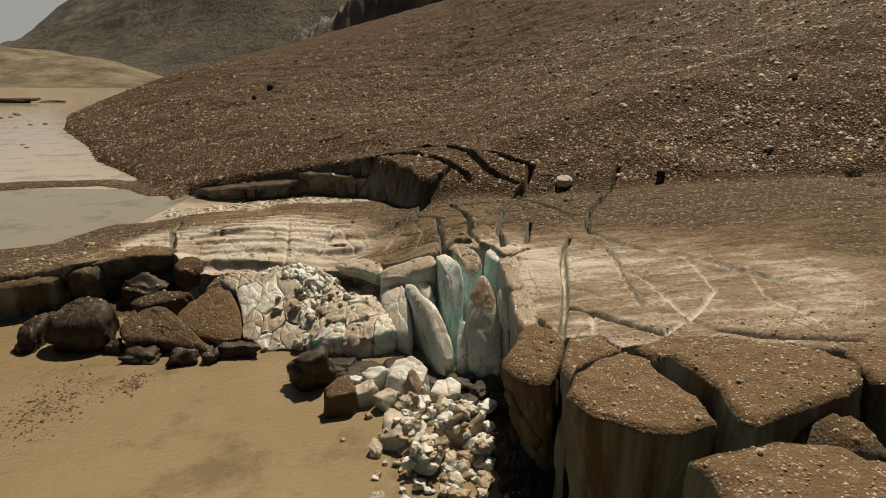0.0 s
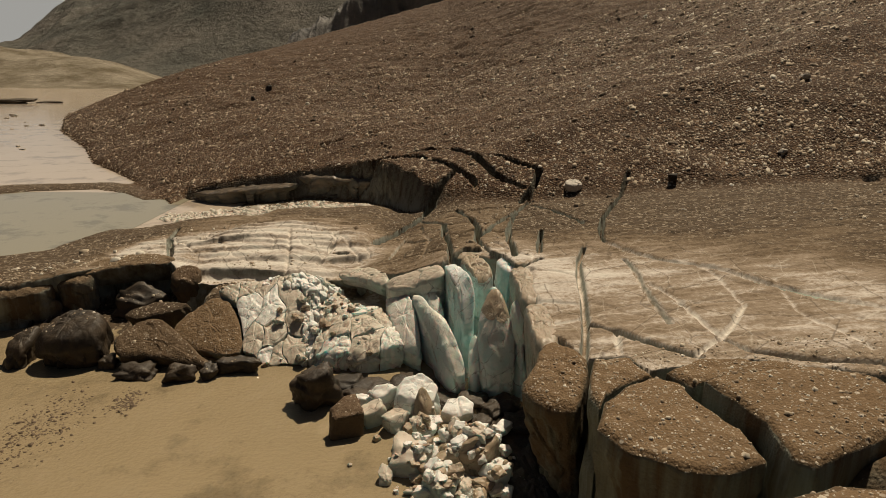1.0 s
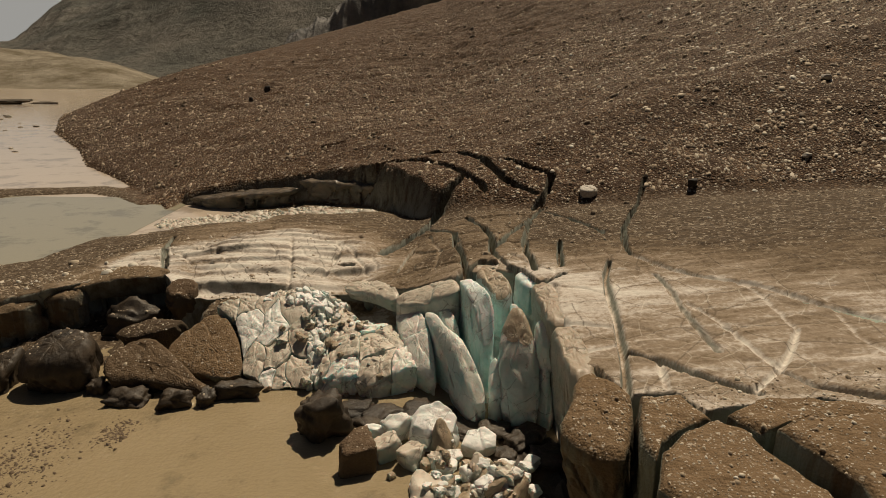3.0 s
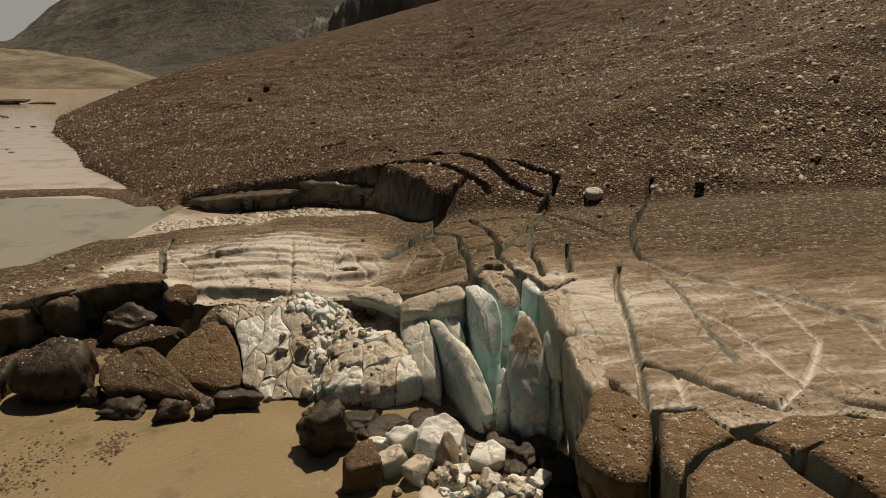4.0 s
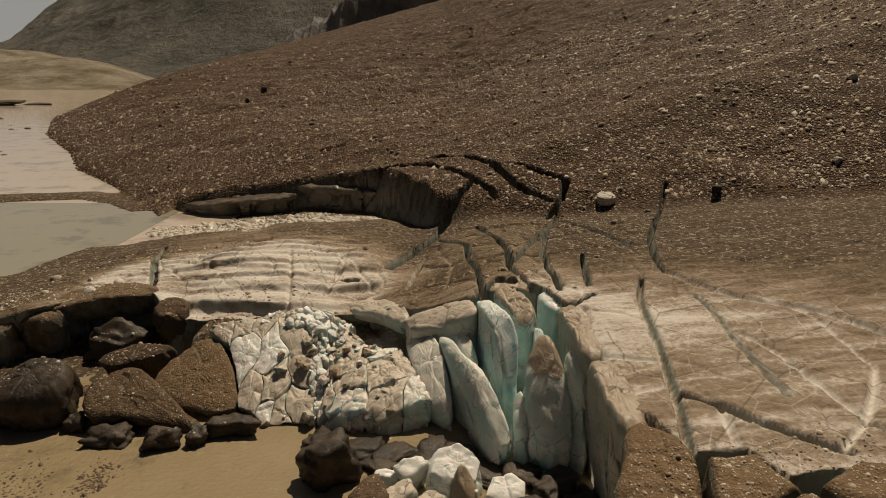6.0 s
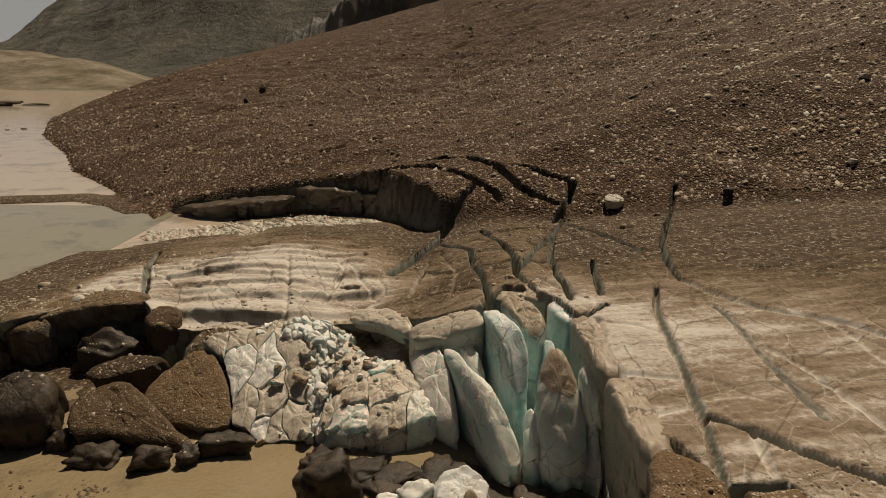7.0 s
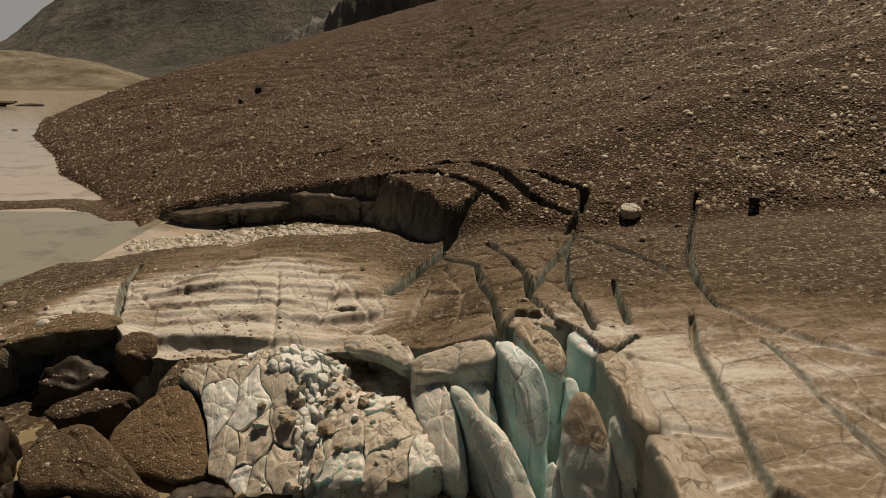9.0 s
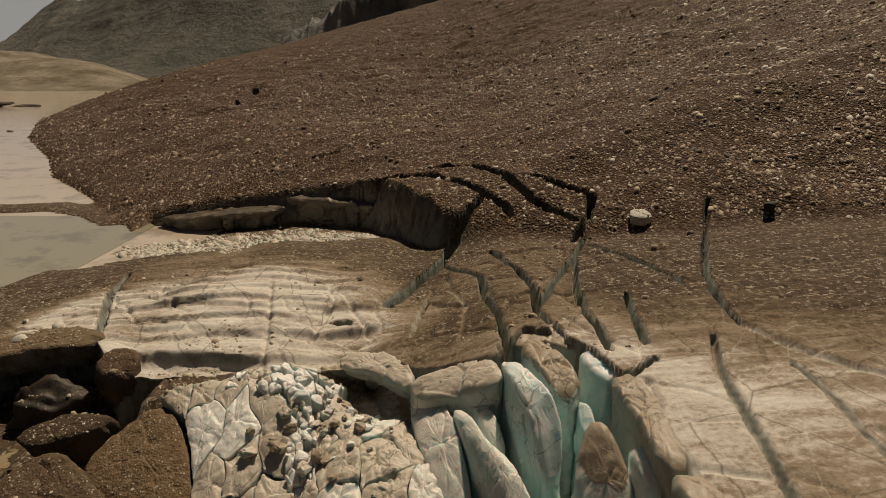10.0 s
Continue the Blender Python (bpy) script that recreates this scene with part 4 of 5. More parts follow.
ice_slab("ice_slab", [(10.8, 14.6), (11.4, 14.9), (13.5, 14.5), (14.5, 12.8), (13.0, 11.2), (10.9, 12.2), (10.5, 13.0)], 5.6, -0.4, MAT_SLAB, SLAB, "ice slab", 7, (0.03, 0.0), 0.06, 0.1, edge=0.09, group="slabs at the ice edge", crust=MAT_CRUST)
serac("ice_slab", [(1.75, 16.4, 4.15), (2.35, 17.5, 4.3), (2.65, 18.6, 4.35), (3.3, 19.0, 4.4), (4.0, 17.8, 4.45), (3.85, 16.9, 4.4), (3.45, 15.8, 4.3), (3.05, 15.0, 4.2), (2.25, 15.5, 4.1)], -0.4, MAT_CRUST, "gravel-covered ice slab overhanging a dark undercut", "ice slab", 6, (0.8, 0.65), 0.55, 0.18, 0.1, 0.12, group="slabs at the ice edge", bow=1.25)
lump("ice_block", 21, (9.0, 11.5, 3.3), (2.3, 1.7, 2.3), MAT_SLAB, "pointed gravel-covered ice block leaning between slabs", "ice block", 20, 8)
lump("ice_block", 22, (10.7, 11.0, 3.3), (1.5, 1.3, 2.0), MAT_SLAB, "small gravel-covered ice block between slabs", "ice block", 70, -6)
lump("ice_block", 23, (9.4, 11.0, 0.0), (3.6, 3.0, 4.2), MAT_SLAB, "sunken gravel-covered ice block between slabs", "ice block", 10, 0)

# ---- ice fins and teeth of the broken edge ----
FIN = "pale green ice fin with a tan weathered crest"
serac("ice_fin", [(-3.35, 28.9, 1.85), (-2.9, 28.9, 2.1), (-2.2, 28.3, 2.45), (-1.8, 27.2, 2.4), (-1.35, 25.3, 1.25), (-1.45, 24.8, 0.85), (-2.3, 25.4, 0.95), (-2.8, 26.7, 1.55)], -0.6, MAT_SERAC, FIN, "ice fin", 11, (0.1, -0.1), 1.0, 0.06, 0.2, 0.12, 0.25, group="ice fins")
serac("ice_fin", [(-1.95, 27.7, 2.5), (-1.55, 27.6, 2.6), (-1.0, 26.0, 2.65), (-0.35, 25.2, 2.5), (0.0, 24.2, 2.25), (0.45, 23.2, 1.45), (0.48, 22.75, 1.0), (0.05, 22.7, 0.9), (-0.5, 23.7, 1.3), (-1.05, 25.0, 1.85), (-1.65, 26.6, 2.3)], -0.6, MAT_SERAC, FIN, "ice fin", 12, (0.1, -0.15), 1.0, 0.04, 0.42, 0.12, 0.22, group="ice fins", soft=1)
serac("ice_fin", [(-0.4, 28.6, 3.75), (0.1, 28.4, 3.85), (0.45, 27.0, 4.1), (0.78, 25.9, 4.2), (0.95, 25.1, 3.6), (0.82, 24.5, 2.6), (0.4, 24.5, 2.4), (0.1, 26.0, 3.6), (-0.25, 27.2, 3.95)], -0.6, MAT_FIN, "rounded blue-green ice fin with a pale crest", "ice fin", 13, (0.0, -0.35), 1.0, 0.1, 0.3, 0.1, 0.1, group="ice fins")
serac("ice_fin", [(1.5, 24.9, 3.95), (1.9, 24.75, 4.1), (2.2, 24.0, 3.6), (2.45, 23.2, 2.7), (2.4, 22.5, 1.6), (1.6, 22.4, 1.4), (1.0, 23.1, 1.9), (1.05, 24.2, 3.1)], -0.7, MAT_SERAC, "tall pointed ice fin with a brown stained crest", "ice fin", 14, (0.0, -0.1), 1.08, 0.15, 0.35, 0.12, 0.15, group="ice fins", crest=MAT_CREST)
serac("ice_fin", [(0.72, 24.3, 1.95), (1.0, 24.1, 2.25), (1.12, 23.2, 1.9), (0.9, 22.9, 1.35), (0.6, 23.3, 1.35)], -0.6, MAT_SERAC, "small pale ice tooth wedged between fins", "ice fin", 18, (0.05, -0.2), 1.1, 0.12, 0.05, 0.1, group="ice fins")
serac("ice_fin", [(2.3, 24.2, 3.6), (2.75, 24.1, 3.9), (2.95, 23.2, 3.75), (2.7, 22.6, 3.35), (2.4, 23.0, 3.4)], -0.5, MAT_SERAC, "stained ice tooth against the edge of the sheet", "ice fin", 19, (0.1, -0.2), 1.1, 0.18, 0.1, 0.1, group="ice fins")
serac("ice_fin", [(0.45, 30.2, 3.75), (1.1, 29.8, 4.0), (1.75, 28.0, 4.05), (1.88, 27.0, 3.95), (1.5, 26.5, 3.6), (1.05, 26.7, 3.55), (0.8, 27.8, 3.8), (0.4, 29.0, 3.75)], -0.3, MAT_SERAC, "broad rounded ice fin with a tan top", "ice fin", 15, (0.0, -0.25), 1.0, 0.25, 0.1, 0.1, group="ice fins", crest=MAT_CREST, drop=0.55)
serac("ice_fin", [(1.72, 26.9, 3.3), (2.0, 26.6, 3.45), (2.12, 25.9, 3.05), (1.88, 25.6, 2.7), (1.65, 26.1, 2.9)], -0.4, MAT_FIN, "narrow pale ice tooth wedged between fins", "ice fin", 17, (0.0, -0.1), 1.1, 0.12, 0.05, 0.08, group="ice fins")
serac("ice_fin", [(-1.35, 28.2, 2.6), (-0.95, 28.2, 2.7), (-0.5, 27.0, 2.5), (-0.35, 26.2, 2.1), (-0.65, 26.1, 1.9), (-1.1, 27.2, 2.4)], -0.4, MAT_SERAC, "small pale ice block wedged between fins", "ice fin", 31, (0.0, -0.1), 1.0, 0.12, 0.08, 0.1, group="ice fins")
serac("ice_lip", [(-6.0, 31.5, 2.5), (-4.6, 31.7, 2.65), (-3.4, 30.4, 2.8), (-3.1, 29.2, 2.75), (-3.55, 29.1, 2.5), (-4.5, 30.2, 2.35), (-5.9, 30.8, 2.3)], 1.7, MAT_PLATE, "cracked ice roof over a dark teal hollow", "ice wall", 25, (0.1, 0.5), 0.95, 0.1, 0.02, 0.08)
serac("ice_lip", [(-3.35, 29.2, 2.75), (-2.0, 29.4, 3.15), (-0.6, 29.0, 3.7), (-0.3, 27.95, 3.75), (-0.55, 27.6, 3.5), (-1.6, 27.9, 2.95), (-3.05, 28.35, 2.45)], 0.2, MAT_PLATE, "broken lip of a tan ice plate", "ice wall", 23, (0.0, 0.15), 1.0, 0.12, 0.02, 0.08, 0.2)
serac("ice_lip", [(-0.1, 30.4, 3.75), (1.2, 31.0, 4.05), (2.5, 30.2, 4.15), (2.7, 28.9, 4.2), (1.95, 28.8, 4.0), (1.2, 29.6, 3.9), (0.4, 29.6, 3.75)], 0.0, MAT_EDGE, "broken edge of the tan ice sheet behind fins", "ice wall", 26, (0.0, 0.1), 1.0, 0.1, 0.0, 0.1)
serac("ice_fin", [(1.95, 28.3, 4.1), (2.6, 28.7, 4.2), (3.3, 28.2, 4.25), (3.0, 26.9, 4.2), (2.35, 26.8, 4.05)], 0.0, MAT_FIN, "blue-green ice block behind the fins", "ice fin", 24, (0.0, -0.2), 1.0, 0.15, 0.02, 0.08, group="ice fins")
serac("ice_wall", [(2.62, 22.6, 4.3), (2.55, 24.6, 4.35), (2.45, 26.6, 4.3), (3.2, 26.9, 4.35), (3.55, 24.6, 4.4), (3.4, 22.4, 4.36)], -0.5, MAT_EDGE, "edge of the ice sheet, pale green and stained", "ice wall", 21, (0.25, 0.0), 0.95, 0.22, 0.05, 0.12, 0.1)
serac("ice_wall", [(2.6, 18.5, 4.3), (2.55, 20.4, 4.3), (2.6, 22.5, 4.3), (3.4, 22.3, 4.36), (3.55, 20.2, 4.36), (3.4, 18.6, 4.36)], -0.5, MAT_EDGE, "edge of the ice sheet, pale green and stained", "ice wall", 22, (0.35, 0.1), 0.9, 0.3, 0.05, 0.12, 0.2)

# ---- meltwater channel on the ice ----
def ribbon(name, line, width, mat, label):
    rim = []
    dense = [(p[0] + (q[0] - p[0]) * s / 8, p[1] + (q[1] - p[1]) * s / 8) for p, q in zip(line, line[1:]) for s in range(8)] + [line[-1]]
    verts = []
    for k, (x, y) in enumerate(dense):
        u, w = dense[min(k + 1, len(dense) - 1)], dense[max(k - 1, 0)]
        n = math.hypot(u[0] - w[0], u[1] - w[1])
        half = width * 0.5 * (0.6 + 0.8 * math.sin(math.pi * k / (len(dense) - 1)) ** 0.5)
        z = float(ice_height(np.array([x]), np.array([y]))[0]) - 0.16
        for side in (-1, 1):
            verts.append((x - side * (u[1] - w[1]) / n * half, y + side * (u[0] - w[0]) / n * half, z))
    faces = [(2 * k, 2 * k + 2, 2 * k + 3, 2 * k + 1) for k in range(len(dense) - 1)]
    return tagged(mesh_object(name, verts, faces, mat), label, "meltwater", kind="structure")


ribbon("meltwater_channel", CREVASSES[6][2], 0.75, water_material("meltwater", (0.32, 0.38, 0.31), 0.01, 5.0), "shallow pale green meltwater in a channel of the ice")

# ---- collapsed apron before the terrace ----
serac("ice_plate", [(-13.25, 27.2, 0.95), (-12.5, 28.3, 1.55), (-11.6, 28.95, 1.95), (-10.7, 28.4, 1.75), (-9.95, 27.2, 1.2), (-9.45, 25.9, 0.5), (-10.2, 25.5, 0.38), (-11.9, 25.95, 0.42), (-12.8, 26.5, 0.72)], -0.6, MAT_CRUST, "tilted ice plate covered with fine brown gravel", "ice plate", 41, (0.2, 0.6), 0.9, 0.08, 0.08, 0.1, 0.3, soft=1, group="plates of the collapsed edge")
shatter([(-11.6, 29.0), (-10.6, 29.5), (-9.4, 29.8), (-7.7, 29.4), (-7.0, 28.2), (-6.6, 26.8), (-6.5, 25.3), (-7.8, 25.2), (-9.35, 25.75), (-9.85, 27.1), (-10.6, 28.35)], 12, 1.9, 3, apron_top, -0.6, (MAT_PLATE, MAT_PLATE, MAT_APRON), "cracked tan ice plate with dirty joints", "plates of the collapsed edge", 0.014, 0.03, 0.04, 0.06, 0.15, 0.015, 0.034, (0.0, 0.8), 0)
shatter([(-6.35, 28.8), (-5.2, 28.9), (-3.5, 28.6), (-2.7, 26.9), (-2.2, 25.4), (-3.5, 24.95), (-5.3, 25.1), (-6.45, 25.5)], 9, 1.15, 4, apron_top, -0.6, (MAT_PLATE, MAT_PLATE, MAT_SERAC), "large pale block of collapsed ice with grey joints", "plates of the collapsed edge", 0.010, 0.05, 0.08, 0.12, 0.1, 0.03, 0.055, (0.0, -0.35), 0)
shatter([(-7.2, 28.9), (-6.5, 28.9), (-6.0, 27.0), (-6.1, 25.3), (-6.6, 25.2), (-6.9, 27.0)], 34, 1.2, 5, lambda x, y: apron_top(x, y) + 0.06, -0.3, (MAT_APRON, MAT_ICE, MAT_PLATE), "small white lump of crushed ice in a band", "shattered plates", 0.02, 0.12, 0.4, 0.06, 0.05, 0.05, 0.05)
shatter([(-9.4, 29.2), (-9.3, 30.1), (-7.2, 30.6), (-5.6, 30.5), (-5.9, 29.4), (-7.3, 28.7), (-8.4, 29.1)], 30, 1.0, 6, lambda x, y: apron_top(x, y) + 0.1, -0.2, (MAT_ICE, MAT_APRON, MAT_ICE, MAT_PLATE), "white lump of crushed ice below the ledge", "shattered plates", 0.02, 0.16, 0.4, 0.06, 0.05, 0.05, 0.05)
serac("ice_plate", [(-6.55, 29.9, 1.95), (-5.95, 30.0, 1.9), (-5.2, 28.7, 1.75), (-4.55, 27.4, 1.5), (-4.8, 27.0, 1.4), (-5.4, 27.5, 1.55), (-6.1, 28.9, 1.85)], 0.2, MAT_PLATE, "long tan ice plate leaning on broken ice", "ice plate", 45, (0.1, -0.1), 1.0, 0.05, 0.05, 0.05, group="plates of the collapsed edge", soft=1)
serac("ice_plate", [(-16.1, 28.3, 1.25), (-14.6, 29.2, 1.5), (-12.95, 28.9, 1.6), (-13.4, 28.2, 1.4), (-15.2, 27.6, 1.15)], 0.1, MAT_BLOCK, "dark flat ice plate with a crust of soil", "ice plate", 46, (0.3, 0.2), 0.9, 0.08, 0.05, 0.12, group="plates of the collapsed edge")

# ---- grey ice faces inside the cave, their tops coloured dark as overhang shade ----
ice_slab("cave_ice", [(-25.6, 59.9), (-23.0, 58.4), (-19.5, 57.9), (-16.0, 57.6), (-14.6, 58.4), (-15.5, 60.6), (-20, 61.5), (-25, 61)], 1.45, -0.6, MAT_SHADED_CAVE, "smooth grey ice face under the moraine's edge, overhang shade painted on top", "ice wall", 601, (0.12, 0.0), 0.05, -0.7, 0.1, 0.6, None, 130, 24, chip=0.12)
ice_slab("cave_ice", [(-14.6, 58.6), (-12.2, 57.3), (-9.6, 56.3), (-7.2, 54.6), (-5.8, 55.2), (-7.5, 58), (-11, 60), (-14.2, 60.4)], 2.9, -0.6, MAT_SHADED_CAVE, "fluted dark grey ice wall of a cave, overhang shade painted on top", "ice wall", 602, (0.03, 0.0), 0.05, -0.9, 0.1, 0.8, None, 130, 26, chip=0.15)

# ---- dark dirty blocks along the water ----
BLOCK = "dark soil-crusted ice block standing in shallow water"
serac("dirty_ice_block", [(-18.5, 25.3, 1.35), (-18.2, 26.4, 1.75), (-17.2, 26.9, 2.1), (-15.9, 26.7, 2.05), (-15.4, 25.7, 1.9), (-15.6, 24.9, 1.45), (-16.6, 24.5, 1.3), (-17.8, 24.6, 1.2)], -0.4, MAT_DIRT_AND_SHADE, "large round-topped block of dark dirty ice in water", "ice block", 61, (0.1, 0.1), 0.95, 0.45, 0.2, 0.15, 0.15, group="dark blocks along the water")
serac("dirty_ice_block", [(-19.9, 25.2, 0.8), (-19.5, 26.2, 1.3), (-18.7, 26.5, 1.5), (-18.55, 25.4, 1.2), (-18.8, 24.6, 0.8)], -0.4, MAT_DIRT_AND_SHADE, "wedge of dark dirty ice leaning on a larger block", "ice block", 62, (-0.3, -0.1), 1.15, 0.25, 0.1, 0.12, group="dark blocks along the water")
serac("dirty_ice_block", [(-15.1, 25.6, 1.15), (-14.9, 26.5, 1.4), (-13.7, 26.95, 1.75), (-12.3, 26.1, 1.25), (-10.7, 25.0, 0.3), (-10.5, 24.75, 0.15), (-11.4, 24.75, 0.35), (-13.2, 24.75, 0.75), (-14.6, 24.7, 0.75)], -0.5, MAT_DARKCRUST, "long dark ice block with gravel running down to a tail", "ice block", 64, (0.1, 0.45), 0.86, 0.14, 0.12, 0.16, 0.15, soft=1, group="dark blocks along the water")
for seed, x, y, w, d, h, yaw in [(63, -22.6, 25.6, 2.0, 1.8, 1.3, 0), (65, -13.5, 24.2, 1.75, 1.1, 0.85, 5), (66, -11.6, 24.1, 1.5, 1.1, 1.0, 20), (67, -10.4, 24.2, 0.75, 0.8, 0.9, 50), (68, -9.2, 24.9, 2.0, 1.2, 0.95, 0),
                                 (69, -5.3, 22.5, 2.3, 1.9, 2.0, 20), (71, -16.5, 30.7, 3.2, 1.7, 2.15, 0), (73, -18.6, 29.2, 0.9, 0.8, 0.9, 20), (74, -15.0, 26.9, 0.8, 0.7, 1.0, 70), (76, -18.2, 28.0, 1.3, 0.9, 0.7, 30), (77, -15.2, 25.2, 0.9, 1.2, 0.9, 10), (78, -15.4, 27.4, 1.4, 1.2, 0.6, 50), (79, -13.2, 25.1, 1.6, 0.9, 0.6, 0)]:
    lump("dirty_ice_block", seed, (x, y, -0.25), (w, d, h), MAT_DIRT_AND_SHADE, BLOCK, "ice block", yaw, 0, 4, 0.3, 9, 0.05, "dark blocks along the water")
lump("dirty_ice_block", 70, (-4.0, 20.35, -0.2), (1.35, 1.3, 1.35), MAT_BROWNBLOCK, "brown gritty ice block in shallow water", "ice block", 25, 0, 4, 0.1, 6, 0.05, "dark blocks along the water")
# dirty ice at the foot; several lumps only blacken water in the cliff's shade
FOOT = "low block of dirty ice, darkened for the shade by the cliff"
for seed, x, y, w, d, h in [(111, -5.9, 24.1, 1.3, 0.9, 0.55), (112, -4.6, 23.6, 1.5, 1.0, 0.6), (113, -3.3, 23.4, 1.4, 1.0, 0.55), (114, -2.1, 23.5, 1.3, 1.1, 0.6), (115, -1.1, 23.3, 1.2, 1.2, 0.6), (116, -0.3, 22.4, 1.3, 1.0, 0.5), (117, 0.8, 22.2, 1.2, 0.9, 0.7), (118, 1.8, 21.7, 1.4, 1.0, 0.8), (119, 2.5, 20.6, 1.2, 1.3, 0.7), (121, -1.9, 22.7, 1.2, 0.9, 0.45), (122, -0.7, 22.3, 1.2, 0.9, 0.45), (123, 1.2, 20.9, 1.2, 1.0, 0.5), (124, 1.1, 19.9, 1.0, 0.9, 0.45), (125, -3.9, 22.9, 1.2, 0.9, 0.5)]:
    lump("dirty_ice_block", seed, (x, y, -0.2), (w * 1.25, d * 1.3, h), MAT_DIRT_AND_SHADE, FOOT, "ice block", seed * 37, 0, 4, 0.3, 9, 0.05, "dark blocks along the water")
# dark sheet over the water, added to deepen the slabs' shadow
serac("shade_bank", [(0.9, 22.6, 0.18), (2.9, 22.4, 0.25), (3.4, 19.0, 0.22), (4.2, 15.5, 0.2), (5.2, 11.8, 0.15), (3.4, 11.6, 0.06), (2.1, 13.2, 0.05), (1.9, 16.0, 0.10), (1.5, 18.5, 0.12), (0.9, 20.5, 0.12)], -0.5, MAT_DIRT_AND_SHADE, "low dark bank added to carry the shade below the slabs", "debris", 120, (0, 0), 1.05, 0.12, 0.1, 0.12, fine=0.1, grit=0.08)
serac("ice_nose", [(-15.0, 31.2, 2.15), (-14.8, 32.0, 2.5), (-13.9, 32.2, 2.5), (-13.3, 31.6, 2.3), (-13.5, 30.9, 1.9), (-14.4, 30.7, 1.9)], -0.2, MAT_BROWNBLOCK, "fluted brown nose of ice at the end of a ledge", "ice wall", 48, (0.1, 0.5), 0.85, 0.2, 0.05, 0.2, 0.2)
BANK = "soil-covered ice bank with a grey-green wall"
serac("ice_bank", [(-27.5, 27.2, 1.6), (-24.5, 27.6, 1.85), (-22.8, 28.1, 1.95), (-20.9, 29.0, 2.05), (-20.3, 30.3, 2.2), (-22.5, 31.0, 2.3), (-26.5, 30.6, 2.1)], -0.4, MAT_BANK, BANK, "ice wall", 49, (0.1, 0.5), 0.9, 0.3, 0.05, 0.16, 0.15)
serac("ice_bank", [(-20.4, 30.1, 1.95), (-19.2, 30.4, 1.95), (-18.8, 31.2, 2.1), (-19.6, 32.0, 2.3), (-20.8, 31.4, 2.2)], -0.4, MAT_BANK, BANK, "ice wall", 50, (0.0, 0.4), 0.85, 0.25, 0.05, 0.15, 0.15)
serac("ice_shelf", [(-19.5, 30.9, 2.25), (-18.5, 31.4, 2.4), (-17.4, 31.9, 2.5), (-15.8, 32.1, 2.55), (-15.1, 32.9, 2.6), (-16.5, 33.9, 2.62), (-18.4, 33.6, 2.58), (-20.0, 32.3, 2.45)], 1.3, MAT_BANK, "soil-covered ice shelf overhanging a dark recess", "ice shelf", 47, (0.1, 0.7), 0.9, 0.12, 0.03, 0.1)

# ---- heap of broken ice at the water ----
HEAP = "broken lump of white ice in a heap at the water"
serac("ice_block", [(-0.45, 20.9, 0.5), (-0.2, 21.5, 0.72), (0.4, 21.6, 0.78), (0.8, 21.3, 0.65), (0.75, 20.9, 0.45), (0.1, 20.7, 0.4)], -0.2, MAT_ICE, "smooth rounded block of pale green ice", "ice block", 81, (0.0, 0.05), 0.9, 0.06, 0.0, 0.08, soft=0, group="heap of broken ice")
serac("ice_block", [(-2.1, 21.5, 0.9), (-1.9, 22.2, 1.2), (-1.2, 22.3, 1.35), (-0.55, 21.9, 1.0), (-0.7, 21.3, 0.7), (-1.5, 21.2, 0.8)], -0.3, MAT_ICE, "pale green and white ice block in a heap", "ice block", 83, (0.1, -0.1), 1.05, 0.03, 0.0, 0.16, soft=0, group="heap of broken ice")
serac("ice_block", [(-1.35, 21.2, 1.3), (-1.1, 21.35, 1.4), (-0.75, 21.0, 0.9), (-0.6, 20.6, 0.5), (-0.95, 20.5, 0.6), (-1.3, 20.8, 1.0)], -0.3, MAT_HEAPDIRT, "pointed ice block with a white and brown stripe", "ice block", 84, (-0.05, -0.15), 1.3, 0.1, 0.04, 0.1, group="heap of broken ice")
for seed, x, y, z, w, d, h, yaw, tip, kind in [(82, 1.75, 19.9, 0.25, 0.5, 0.95, 0.4, -35, 20, 0), (85, -2.95, 20.9, -0.2, 1.0, 1.0, 1.15, 10, 0, 4), (86, -2.1, 20.6, -0.2, 1.1, 0.9, 0.95, 60, 0, 4), (92, -2.7, 21.9, 0.0, 1.0, 0.8, 1.1, 30, 0, 2), (87, -1.0, 19.9, 0.1, 0.9, 0.75, 0.6, 20, 0, 0),
                                               (88, 0.6, 18.5, -0.1, 1.9, 1.5, 1.4, 0, 0, 3), (89, -1.4, 18.4, -0.2, 1.5, 1.4, 1.15, 80, 0, 4), (90, -3.5, 22.0, -0.1, 0.8, 0.6, 0.7, 0, 0, 0), (91, -0.1, 19.6, 0.0, 1.0, 0.7, 0.75, 40, 0, 2), (93, -1.9, 19.3, -0.15, 0.7, 0.6, 0.5, 40, 0, 2), (94, 1.3, 17.6, -0.1, 1.0, 0.9, 0.9, 15, 0, 2), (95, -0.4, 16.9, -0.1, 1.4, 1.1, 1.0, 70, 0, 4)]:
    lump("ice_block", seed, (x, y, z), (w, d, h), (MAT_ICE, MAT_FIN, MAT_APRON, MAT_HEAPDIRT, MAT_PLATE)[kind], HEAP, "ice block", yaw, tip, 4, 0.14, 7, 0.1, "heap of broken ice")

SHARDS = []
for k in range(10):
    p, faces = cut_stone(200 + k, 3, 7, 0.22)
    me = bpy.data.meshes.new("ice_chunk")
    me.from_pydata([tuple(q) for q in p], [], faces)
    me.materials.append((MAT_ICE, MAT_PLATE, MAT_HEAPDIRT, MAT_APRON, MAT_HEAPDIRT)[k % 5])
    SHARDS.append(me)
